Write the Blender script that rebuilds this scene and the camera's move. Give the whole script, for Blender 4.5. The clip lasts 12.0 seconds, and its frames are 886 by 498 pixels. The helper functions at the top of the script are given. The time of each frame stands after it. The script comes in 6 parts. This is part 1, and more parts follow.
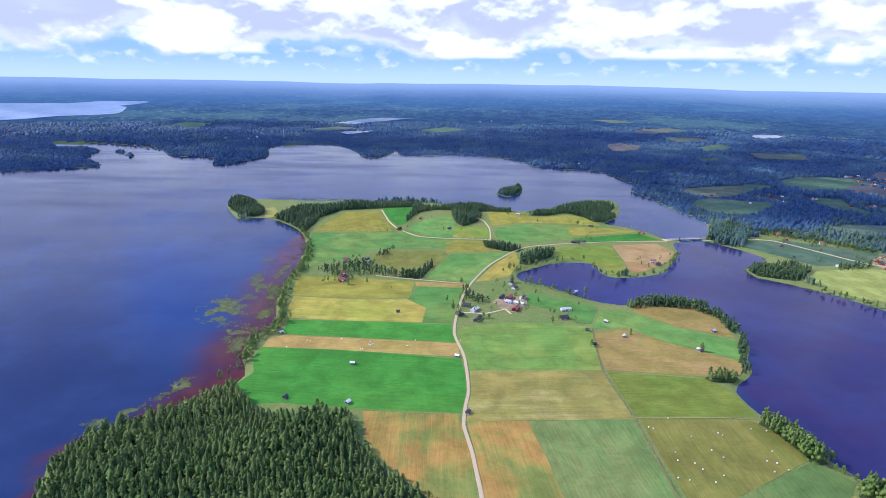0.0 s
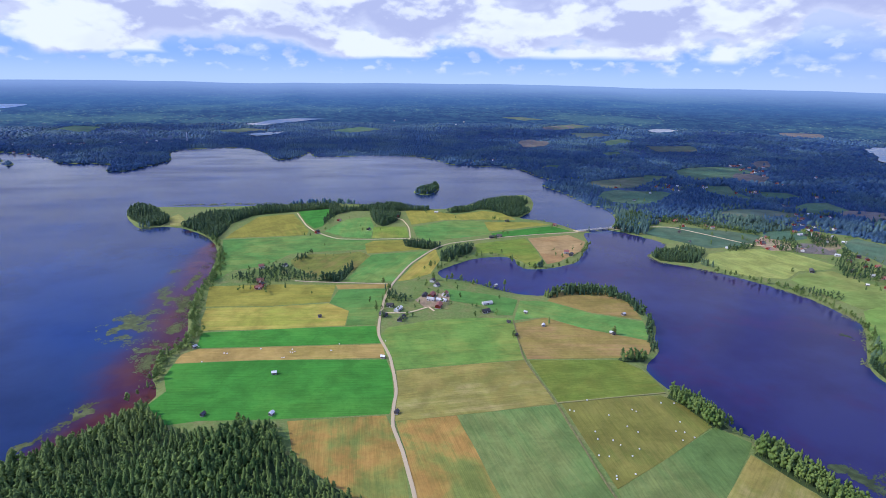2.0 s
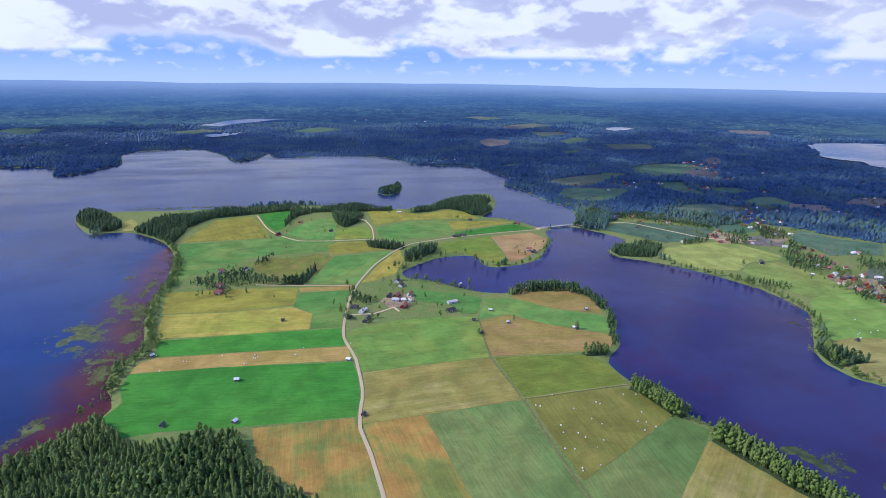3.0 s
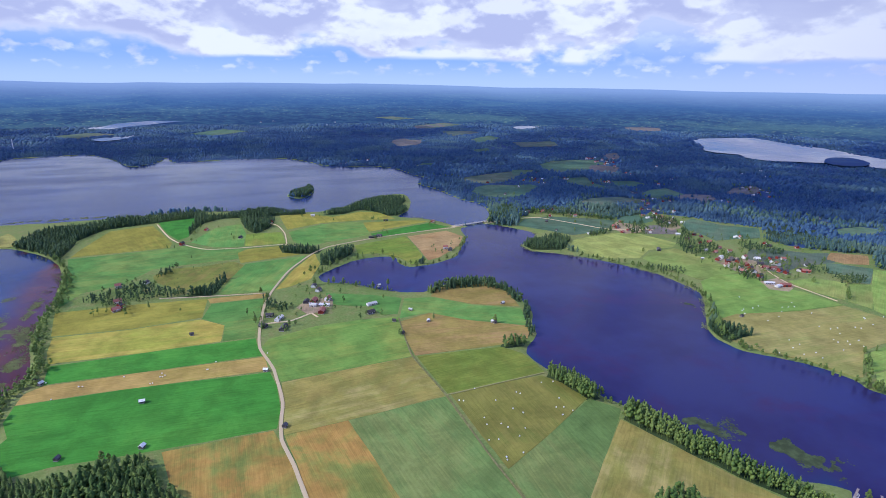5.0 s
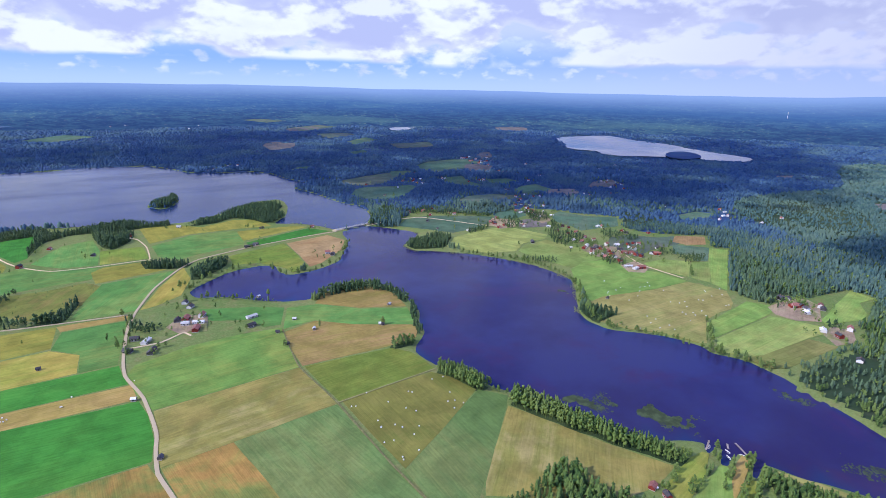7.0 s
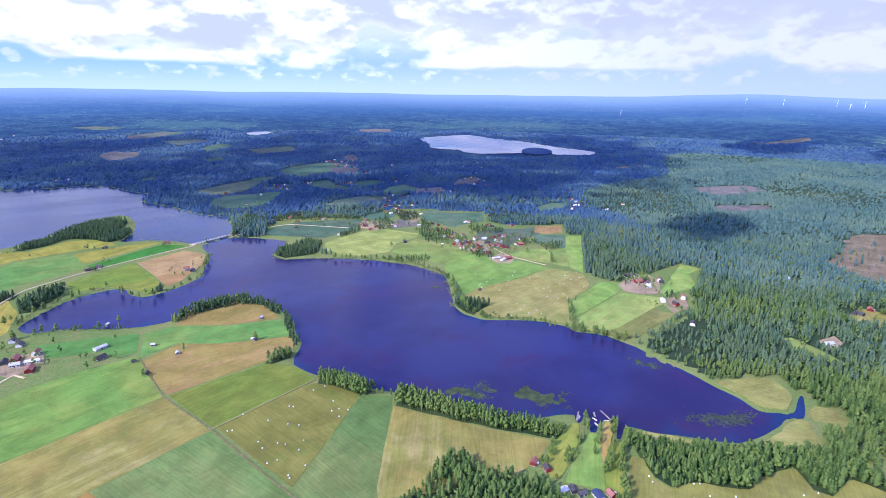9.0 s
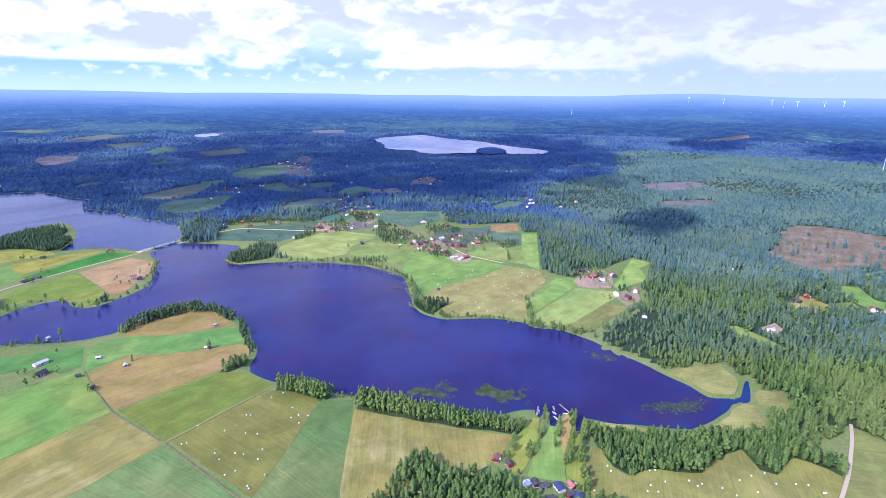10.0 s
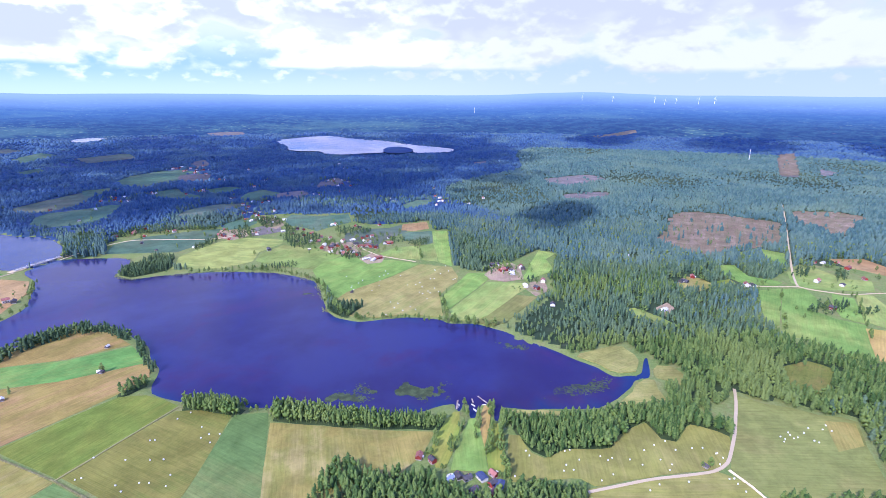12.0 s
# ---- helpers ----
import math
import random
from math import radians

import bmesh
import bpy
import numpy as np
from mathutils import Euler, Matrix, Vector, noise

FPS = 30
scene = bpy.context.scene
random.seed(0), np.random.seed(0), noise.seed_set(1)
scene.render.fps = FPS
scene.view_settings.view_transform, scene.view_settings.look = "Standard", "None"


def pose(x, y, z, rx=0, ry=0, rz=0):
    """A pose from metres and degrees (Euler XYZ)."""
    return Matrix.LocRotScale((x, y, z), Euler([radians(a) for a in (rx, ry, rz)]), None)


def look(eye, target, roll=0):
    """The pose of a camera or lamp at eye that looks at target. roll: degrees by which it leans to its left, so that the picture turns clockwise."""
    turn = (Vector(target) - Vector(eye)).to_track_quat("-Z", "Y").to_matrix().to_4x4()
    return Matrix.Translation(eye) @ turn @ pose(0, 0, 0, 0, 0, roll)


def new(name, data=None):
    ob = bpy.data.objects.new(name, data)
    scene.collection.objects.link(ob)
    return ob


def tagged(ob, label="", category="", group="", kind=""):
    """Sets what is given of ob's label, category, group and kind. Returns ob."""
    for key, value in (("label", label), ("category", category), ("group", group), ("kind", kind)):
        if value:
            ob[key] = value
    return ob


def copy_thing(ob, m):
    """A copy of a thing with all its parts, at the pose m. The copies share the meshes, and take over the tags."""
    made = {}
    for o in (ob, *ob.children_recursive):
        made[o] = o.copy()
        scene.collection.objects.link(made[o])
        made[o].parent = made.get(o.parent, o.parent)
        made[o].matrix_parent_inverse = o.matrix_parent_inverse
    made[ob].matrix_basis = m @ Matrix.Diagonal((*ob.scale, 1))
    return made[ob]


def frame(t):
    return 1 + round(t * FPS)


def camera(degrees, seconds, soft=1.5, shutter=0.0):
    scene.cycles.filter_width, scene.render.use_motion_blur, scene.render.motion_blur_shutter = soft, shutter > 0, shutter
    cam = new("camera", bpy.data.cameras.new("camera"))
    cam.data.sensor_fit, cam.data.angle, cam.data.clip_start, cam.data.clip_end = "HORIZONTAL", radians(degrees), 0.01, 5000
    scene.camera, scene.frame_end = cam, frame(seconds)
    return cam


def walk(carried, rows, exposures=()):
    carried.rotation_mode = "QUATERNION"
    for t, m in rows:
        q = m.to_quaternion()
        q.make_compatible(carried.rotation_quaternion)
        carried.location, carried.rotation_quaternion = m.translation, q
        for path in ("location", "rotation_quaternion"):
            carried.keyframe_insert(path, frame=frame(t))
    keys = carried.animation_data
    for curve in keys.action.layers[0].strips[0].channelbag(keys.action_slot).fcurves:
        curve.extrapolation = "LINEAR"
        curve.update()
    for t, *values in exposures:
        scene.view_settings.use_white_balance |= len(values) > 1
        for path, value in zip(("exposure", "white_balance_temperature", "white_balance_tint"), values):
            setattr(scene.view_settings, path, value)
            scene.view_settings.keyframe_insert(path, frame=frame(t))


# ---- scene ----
cam = camera(78.9, 12.0, soft=0.5)
HEIGHT = 260.0
PATH = [
    (0.0, 0.00, -17.30, 1.10), (0.5, -1.76, -17.30, 1.10), (1.0, -4.04, -17.27, 1.00), (1.5, -6.48, -17.24, 0.92),
    (2.0, -8.85, -17.24, 0.87), (2.5, -10.98, -17.23, 0.82), (4.5, -19.25, -17.16, 0.81), (5.0, -22.07, -17.10, 0.85),
    (5.5, -24.30, -17.06, 0.92), (6.0, -27.13, -16.99, 0.97), (6.5, -30.92, -16.88, 1.02), (7.0, -35.00, -16.74, 1.08),
    (9.0, -49.01, -16.36, 0.68), (9.5, -51.49, -16.31, 0.59), (10.0, -53.70, -16.29, 0.54), (10.5, -55.92, -16.27, 0.52),
    (11.0, -58.19, -16.27, 0.45), (11.5, -60.56, -16.27, 0.35), (12.0, -63.42, -16.28, 0.26),
]
walk(cam, [(t, pose(0, 0, HEIGHT, 90 + p, 0, y) @ pose(0, 0, 0, 0, 0, r)) for t, y, p, r in PATH],
     exposures=[(0.0, 0.13, 5450, 13), (2.5, -0.23, 5420, 13), (6.5, -0.16, 5380, 16), (9.0, 0.28, 5220, 22), (12.0, 0.42, 5080, 28)])

# ---- sky and sun ----
SUN_EL = radians(38)
SUN_FROM = Vector((-0.97, 0.15, 0)).normalized()
sun = new("sun", bpy.data.lights.new("sun", "SUN"))
sun.data.energy, sun.data.angle, sun.data.color = 4.2, radians(0.5), (1.0, 0.86, 0.62)
sun.matrix_world = look(SUN_FROM * 1000 * math.cos(SUN_EL) + Vector((0, 0, 1000 * math.sin(SUN_EL))), (0, 0, 0))

world = bpy.data.worlds.new("world")
scene.world = world
world.use_nodes = True
wt = world.node_tree


class Nodes:
    """Short hand for building node trees."""

    def __init__(self, tree):
        self.tree = tree

    def add(self, kind, **inputs):
        n = self.tree.nodes.new(kind)
        for k, v in inputs.items():
            self.put(n.inputs[int(k[1:]) if k[0] == "i" and k[1:].isdigit() else k.replace("_", " ")], v)
        return n

    def put(self, socket, v):
        if isinstance(v, bpy.types.NodeSocket):
            self.tree.links.new(v, socket)
        else:
            socket.default_value = v

    def math(self, op, a, b=0.0, c=0.0, clamp=False):
        n = self.tree.nodes.new("ShaderNodeMath")
        n.operation, n.use_clamp = op, clamp
        for s, v in zip(n.inputs, (a, b, c)):
            self.put(s, v)
        return n.outputs[0]

    def smooth(self, v, lo, hi, a=0.0, b=1.0):
        n = self.tree.nodes.new("ShaderNodeMapRange")
        n.interpolation_type = "SMOOTHSTEP"
        for s, x in zip(n.inputs, (v, lo, hi, a, b)):
            self.put(s, x)
        return n.outputs[0]

    def mix(self, fac, a, b, kind="MIX"):
        n = self.tree.nodes.new("ShaderNodeMix")
        n.data_type, n.blend_type = "RGBA", kind
        self.put(n.inputs["Factor"], fac)
        self.put(n.inputs[6], a if isinstance(a, bpy.types.NodeSocket) else (*a, 1))
        self.put(n.inputs[7], b if isinstance(b, bpy.types.NodeSocket) else (*b, 1))
        return n.outputs[2]

    def noise(self, vec, scale, detail=4, rough=0.55, distort=0.0):
        n = self.tree.nodes.new("ShaderNodeTexNoise")
        self.put(n.inputs["Vector"], vec)
        n.inputs["Scale"].default_value, n.inputs["Detail"].default_value = scale, detail
        n.inputs["Roughness"].default_value, n.inputs["Distortion"].default_value = rough, distort
        return n.outputs["Fac"]


def build_sky():
    g = Nodes(wt)
    tex = g.add("ShaderNodeTexCoord").outputs["Generated"]
    sep = g.add("ShaderNodeSeparateXYZ", i0=tex)
    x, y, z = sep.outputs
    az = g.math("ARCTAN2", x, y)
    el = g.math("ARCSINE", z)

    def field(shift, sx, sy, scale, detail, off):
        v = g.add("ShaderNodeCombineXYZ", i0=g.math("MULTIPLY", az, sx), i1=g.math("MULTIPLY", g.math("ADD", el, shift), sy), i2=off)
        return g.noise(v.outputs[0], scale, detail, 0.47, 0.15)

    sky = g.add("ShaderNodeTexSky")
    sky.sky_type, sky.sun_disc = "NISHITA", False
    sky.sun_elevation, sky.sun_rotation = SUN_EL, math.atan2(SUN_FROM.x, SUN_FROM.y)
    clear = g.mix(1.0, sky.outputs[0], (0.078, 0.138, 0.370), "MULTIPLY")
    low = field(0.0, 6.0, 10.5, 1.25, 12, 3.0)
    low_up = field(0.022, 6.0, 10.5, 1.25, 12, 3.0)
    high = field(0.0, 2.0, 9.0, 1.2, 8, 9.0)
    fluff = field(0.0, 13.0, 22.0, 2.4, 9, 5.0)
    fluff_up = field(0.006, 13.0, 22.0, 2.4, 9, 5.0)
    # heaped clouds with a level base, a thinner deck over them, and broken cloud overhead
    floor_el = g.math("ADD", 0.030, g.math("MULTIPLY", g.math("SUBTRACT", high, 0.5), 0.05))
    base = g.smooth(g.math("SUBTRACT", el, floor_el), 0.0, 0.010)
    overhead = g.smooth(el, 0.16, 0.40)
    lift = g.math("SUBTRACT", g.math("MULTIPLY", g.smooth(el, 0.02, 0.12), 0.19), g.math("MULTIPLY", overhead, 0.22))
    puff = g.math("ADD", low, g.math("MULTIPLY", g.math("SUBTRACT", fluff, 0.5), 0.10))
    heap = g.smooth(g.math("ADD", puff, lift), 0.42, 0.55)
    mask = g.math("MULTIPLY", heap, base)
    deck = g.math("MULTIPLY", g.smooth(high, 0.24, 0.54), g.smooth(el, 0.040, 0.110))
    deck = g.math("MULTIPLY", deck, g.smooth(el, 0.16, 0.40, 0.85, 0.12))
    wisp = g.math("MULTIPLY", g.smooth(fluff, 0.52, 0.68, 0.0, 0.55), g.smooth(el, 0.010, 0.022))
    mask = g.math("MAXIMUM", g.math("MAXIMUM", mask, deck), g.math("MULTIPLY", wisp, g.smooth(el, 0.16, 0.40, 1.0, 0.2)))
    rim = g.math("ADD", g.math("SUBTRACT", low, low_up), g.math("MULTIPLY", g.math("SUBTRACT", fluff, fluff_up), 0.22))
    lit = g.smooth(rim, -0.07, 0.10)
    crest = g.smooth(g.math("ADD", puff, lift), 0.76, 0.50)
    body = g.math("ADD", g.math("MULTIPLY", crest, 0.42), g.math("MULTIPLY", lit, 0.58))
    cloud = g.mix(g.smooth(body, 0.15, 0.74), (0.60, 0.62, 0.83), (1.08, 1.07, 1.09))
    cloud = g.mix(g.smooth(high, 0.50, 0.72, 0.0, 0.35), cloud, (1.00, 1.00, 1.06))
    veil = g.mix(g.smooth(el, -0.005, 0.05), (0.62, 0.70, 0.97), (0.50, 0.60, 0.95))
    veil = g.mix(g.smooth(az, 0.45, 1.2), g.mix(g.smooth(el, -0.005, 0.05), (0.60, 0.74, 0.98), (0.36, 0.55, 0.95)), veil)
    veil = g.mix(g.smooth(az, 0.9, 1.5, 0.0, 0.7), veil, (0.50, 0.58, 0.84))
    veil = g.mix(g.smooth(el, 0.06, 0.30), veil, clear)
    cloud = g.mix(g.smooth(az, 0.65, 1.3, 0.0, 0.62), cloud, (0.56, 0.56, 0.70))
    colour = g.mix(mask, veil, cloud)
    wt.links.new(colour, wt.nodes["Background"].inputs[0])
    wt.nodes["Background"].inputs[1].default_value = 1.0


build_sky()

# ---- materials ----
MATS = {}


def material(name, rough=0.8, spec=0.2):
    m = bpy.data.materials.new(name)
    m.use_nodes = True
    b = m.node_tree.nodes["Principled BSDF"]
    b.inputs["Roughness"].default_value = rough
    b.inputs["Specular IOR Level"].default_value = spec
    MATS[name] = m
    return m, Nodes(m.node_tree), b


def position(g):
    return g.add("ShaderNodeNewGeometry").outputs["Position"]


def plain(name, colour, rough=0.7, vary=0.15, scale=0.6, metal=0.0):
    """A painted or weathered surface with a little stain and grain."""
    m, g, b = material(name, rough)
    p = position(g)
    rnd = g.add("ShaderNodeObjectInfo").outputs["Random"]
    v = g.math("ADD", g.math("MULTIPLY", g.noise(p, scale, 5), 1.0), g.math("MULTIPLY", g.math("SUBTRACT", rnd, 0.5), 0.5))
    dark = tuple(c * (1 - vary * 1.6) for c in colour)
    light = tuple(min(1, c * (1 + vary)) for c in colour)
    g.put(b.inputs["Base Color"], g.mix(g.smooth(v, 0.3, 0.75), dark, light))
    b.inputs["Metallic"].default_value = metal
    return m


def crop(name, a, b_, c, rows=2.4, patch=0.008, row_mix=0.3, blotch=0.6, grain=0.3):
    """A field: three tones in broad patches, cut through by the rows that the machines leave."""
    m, g, b = material(name, 0.9, 0.1)
    p = position(g)
    info = g.add("ShaderNodeObjectInfo").outputs["Random"]
    heading = g.add("ShaderNodeAttribute")
    heading.attribute_type, heading.attribute_name = "OBJECT", "heading"
    shifted = g.add("ShaderNodeVectorMath", i0=p, i1=g.add("ShaderNodeCombineXYZ", i0=g.math("MULTIPLY", info, 900.0)).outputs[0]).outputs[0]
    turned = g.add("ShaderNodeVectorRotate", Vector=shifted, Angle=g.math("MULTIPLY", heading.outputs["Fac"], -1.0)).outputs[0]
    stretched = g.add("ShaderNodeMapping", Vector=turned, Scale=(0.07, 1.0, 1.0)).outputs[0]
    broad = g.noise(shifted, patch, 7, 0.62, 0.5)
    swath = g.noise(stretched, 0.10, 6, 0.65)
    streak = g.noise(stretched, 0.55, 4, 0.7)
    fine = g.noise(shifted, 0.35, 5, 0.75)

    def bands(period, distort):
        w = g.tree.nodes.new("ShaderNodeTexWave")
        w.bands_direction = "Y"
        g.put(w.inputs["Vector"], turned)
        w.inputs["Scale"].default_value, w.inputs["Distortion"].default_value = 0.314 / period, distort
        w.inputs["Detail"].default_value, w.inputs["Detail Scale"].default_value = 3, 0.15
        return w.outputs["Fac"]

    row, tram = bands(rows, 3.0), bands(13.0, 1.2)
    col = g.mix(g.smooth(broad, 0.36, 0.64), a, b_)
    col = g.mix(g.math("MULTIPLY", g.smooth(g.math("ADD", g.math("MULTIPLY", swath, 0.35), g.math("MULTIPLY", broad, 0.65)), 0.46, 0.62), blotch), col, c)
    dark = g.mix(1.0, col, (0.70, 0.74, 0.66), "MULTIPLY")
    light = g.mix(1.0, col, (1.25, 1.22, 1.15), "MULTIPLY")
    col = g.mix(g.math("MULTIPLY", g.math("MULTIPLY", row, g.smooth(swath, 0.35, 0.6)), row_mix), col, dark)
    col = g.mix(g.smooth(tram, 0.93, 1.0, 0, 0.22), col, dark)
    col = g.mix(g.math("MULTIPLY", g.smooth(streak, 0.5, 0.72), 0.62), col, light)
    col = g.mix(g.math("MULTIPLY", g.smooth(streak, 0.5, 0.28), 0.75), col, dark)
    col = g.mix(g.math("MULTIPLY", g.smooth(fine, 0.55, 0.3), grain), col, dark)
    uneven = g.noise(shifted, 0.035, 6, 0.65, 0.4)
    tone = g.math("ADD", 0.88, g.math("MULTIPLY", info, 0.20))
    tone = g.math("MULTIPLY", tone, g.smooth(uneven, 0.3, 0.7, 0.80, 1.22))
    grey = g.add("ShaderNodeCombineXYZ", i0=tone, i1=tone, i2=tone).outputs[0]
    g.put(b.inputs["Base Color"], g.mix(1.0, col, grey, "MULTIPLY"))
    bump = g.add("ShaderNodeBump", Strength=0.25, Distance=0.2, Height=g.math("ADD", streak, g.math("MULTIPLY", row, 0.5)))
    g.put(b.inputs["Normal"], bump.outputs[0])
    return m


CROPS = {
    "lush": ((0.060, 0.215, 0.028), (0.074, 0.240, 0.032), (0.105, 0.240, 0.034)),
    "grass": ((0.139, 0.252, 0.048), (0.170, 0.270, 0.052), (0.242, 0.278, 0.058)),
    "green": ((0.114, 0.263, 0.056), (0.148, 0.286, 0.063), (0.213, 0.291, 0.067)),
    "meadow": ((0.168, 0.258, 0.038), (0.230, 0.286, 0.043), (0.302, 0.291, 0.058)),
    "hay": ((0.286, 0.265, 0.043), (0.340, 0.297, 0.054), (0.216, 0.238, 0.037)),
    "straw": ((0.420, 0.335, 0.060), (0.450, 0.360, 0.080), (0.300, 0.320, 0.048)),
    "stubble": ((0.400, 0.275, 0.080), (0.440, 0.315, 0.100), (0.370, 0.290, 0.064)),
    "ochre": ((0.395, 0.232, 0.062), (0.290, 0.255, 0.058), (0.190, 0.232, 0.056)),
    "ochrehay": ((0.288, 0.203, 0.061), (0.230, 0.207, 0.045), (0.342, 0.216, 0.086)),
    "dryhay": ((0.317, 0.262, 0.070), (0.225, 0.239, 0.050), (0.414, 0.336, 0.120)),
    "olive": ((0.154, 0.210, 0.033), (0.223, 0.223, 0.041), (0.149, 0.213, 0.033)),
    "teal": ((0.128, 0.205, 0.056), (0.150, 0.222, 0.062), (0.195, 0.232, 0.070)),
    "paddock": ((0.190, 0.315, 0.062), (0.225, 0.340, 0.068), (0.285, 0.345, 0.080)),
    "palepaddock": ((0.225, 0.315, 0.072), (0.265, 0.330, 0.078), (0.315, 0.330, 0.090)),
    "palebaled": ((0.320, 0.285, 0.084), (0.370, 0.305, 0.106), (0.270, 0.285, 0.075)),
    # grass and meadow for far fields, muted by haze put into the colour
    "hazegrass": ((0.088, 0.162, 0.096), (0.114, 0.182, 0.102), (0.138, 0.182, 0.106)),
    "hazemeadow": ((0.110, 0.155, 0.102), (0.136, 0.168, 0.108), (0.158, 0.160, 0.116)),
    "baled": ((0.198, 0.194, 0.042), (0.242, 0.211, 0.053), (0.163, 0.190, 0.037)),
    "pale": ((0.300, 0.335, 0.082), (0.350, 0.365, 0.100), (0.230, 0.300, 0.070)),
    "plough": ((0.380, 0.230, 0.096), (0.330, 0.210, 0.080), (0.420, 0.290, 0.128)),
    "heath": ((0.190, 0.205, 0.042), (0.150, 0.185, 0.034), (0.240, 0.200, 0.056)),
    "cleared": ((0.235, 0.170, 0.105), (0.180, 0.165, 0.080), (0.310, 0.230, 0.160)),
    "yard": ((0.340, 0.245, 0.156), (0.400, 0.315, 0.200), (0.220, 0.240, 0.072)),
    # far fellings, their colour greyed to stand in for haze
    "hazebare": ((0.190, 0.160, 0.150), (0.150, 0.155, 0.125), (0.240, 0.190, 0.170)),
    "palehay": ((0.285, 0.271, 0.065), (0.257, 0.261, 0.057), (0.332, 0.294, 0.091)),
    "palemeadow": ((0.205, 0.225, 0.058), (0.230, 0.238, 0.064), (0.285, 0.260, 0.082)),
    "reeds": ((0.300, 0.285, 0.078), (0.255, 0.265, 0.070), (0.345, 0.300, 0.095)),
}
for kind, (ca, cb, cc) in CROPS.items():
    wild = kind in ("heath", "cleared", "reeds", "yard", "hazebare")
    crop("field_" + kind, ca, cb, cc, rows=1.3 if kind in ("baled", "palebaled", "ochre", "pale") else 3.0, patch=0.03 if wild else (0.022 if kind in ("ochre", "dryhay") else 0.008),
         row_mix=0.0 if wild else (0.42 if kind in ("baled", "palebaled", "ochre", "pale", "stubble") else 0.2), blotch=0.3 if kind == "lush" else 0.9, grain=0.8 if wild else 0.45)


def ground_material():
    m, g, b = material("rough_grass", 0.95, 0.1)
    p = position(g)
    n1, n2, n3 = g.noise(p, 0.006, 6, 0.6), g.noise(p, 0.06, 6, 0.65), g.noise(p, 0.4, 4, 0.7)
    col = g.mix(g.smooth(n1, 0.4, 0.62), (0.18, 0.25, 0.07), (0.24, 0.28, 0.09))
    col = g.mix(g.smooth(n2, 0.48, 0.66, 0, 0.7), col, (0.27, 0.25, 0.10))
    col = g.mix(g.smooth(n3, 0.35, 0.7), g.mix(1.0, col, (0.75, 0.78, 0.7), "MULTIPLY"), col)
    g.put(b.inputs["Base Color"], col)
    g.put(b.inputs["Normal"], g.add("ShaderNodeBump", Strength=0.6, Distance=0.8, Height=n3).outputs[0])
    m, g, b = material("forest_floor", 0.95, 0.1)
    p = position(g)
    n2, n3 = g.noise(p, 0.02, 6, 0.65), g.noise(p, 0.3, 4, 0.7)
    col = g.mix(g.smooth(n2, 0.4, 0.65), (0.035, 0.062, 0.024), (0.070, 0.100, 0.036))
    col = g.mix(g.smooth(n3, 0.6, 0.75, 0, 0.5), col, (0.09, 0.085, 0.04))
    g.put(b.inputs["Base Color"], col)


def wood_ground(name, dark, light):
    m, g, b = material(name, 0.9, 0.2)
    p = position(g)
    n1, n2 = g.noise(p, 0.004, 6, 0.62), g.noise(p, 0.03, 6, 0.65)
    col = g.mix(g.smooth(n1, 0.46, 0.62), dark, light)
    col = g.mix(g.smooth(n2, 0.55, 0.72, 0, 0.35), col, (0.110, 0.105, 0.080))
    g.put(b.inputs["Base Color"], col)


wood_ground("wooded_ground", (0.034, 0.060, 0.024), (0.070, 0.100, 0.036))
# ground of the far woods, with blue haze put into its colour
wood_ground("hazed_wood_ground", (0.028, 0.062, 0.150), (0.054, 0.106, 0.164))


def water_material():
    m, g, b = material("lake_water", 0.12, 0.5)
    b.inputs["IOR"].default_value = 1.20
    p = position(g)
    att = g.add("ShaderNodeAttribute")
    att.attribute_name = "shoal"
    ragged = g.math("ADD", att.outputs["Fac"], g.math("MULTIPLY", g.math("SUBTRACT", g.noise(p, 0.02, 7, 0.65, 0.6), 0.5), 0.75))
    silt = g.add("ShaderNodeAttribute")
    silt.attribute_name = "silt"
    stain = g.smooth(silt.outputs["Fac"], 0.0, 1.0)
    cloudy = g.smooth(g.noise(p, 0.005, 6, 0.6), 0.38, 0.62)
    deep = g.mix(stain, g.mix(cloudy, (0.014, 0.028, 0.092), (0.024, 0.047, 0.130)), g.mix(cloudy, (0.024, 0.018, 0.076), (0.033, 0.034, 0.112)))
    deep = g.mix(g.math("MULTIPLY", g.smooth(g.noise(p, 0.011, 6, 0.65, 0.5), 0.5, 0.72, 0, 0.6), stain), deep, (0.046, 0.017, 0.074))
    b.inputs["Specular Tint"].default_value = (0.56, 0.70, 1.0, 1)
    shoal = g.mix(g.smooth(g.noise(p, 0.03, 6), 0.4, 0.65), (0.070, 0.018, 0.030), (0.100, 0.032, 0.026))
    g.put(b.inputs["Base Color"], g.mix(g.smooth(ragged, 0.15, 1.0), deep, shoal))
    gust = g.noise(g.add("ShaderNodeMapping", Vector=p, Scale=(0.35, 1.0, 1.0)).outputs[0], 0.008, 5, 0.6)
    g.put(b.inputs["Roughness"], g.smooth(gust, 0.35, 0.7, 0.10, 0.26))
    ripple = g.noise(g.add("ShaderNodeMapping", Vector=p, Scale=(1.0, 0.5, 1.0)).outputs[0], 0.45, 5, 0.65)
    g.put(b.inputs["Normal"], g.add("ShaderNodeBump", Strength=0.30, Distance=0.35, Height=ripple).outputs[0])


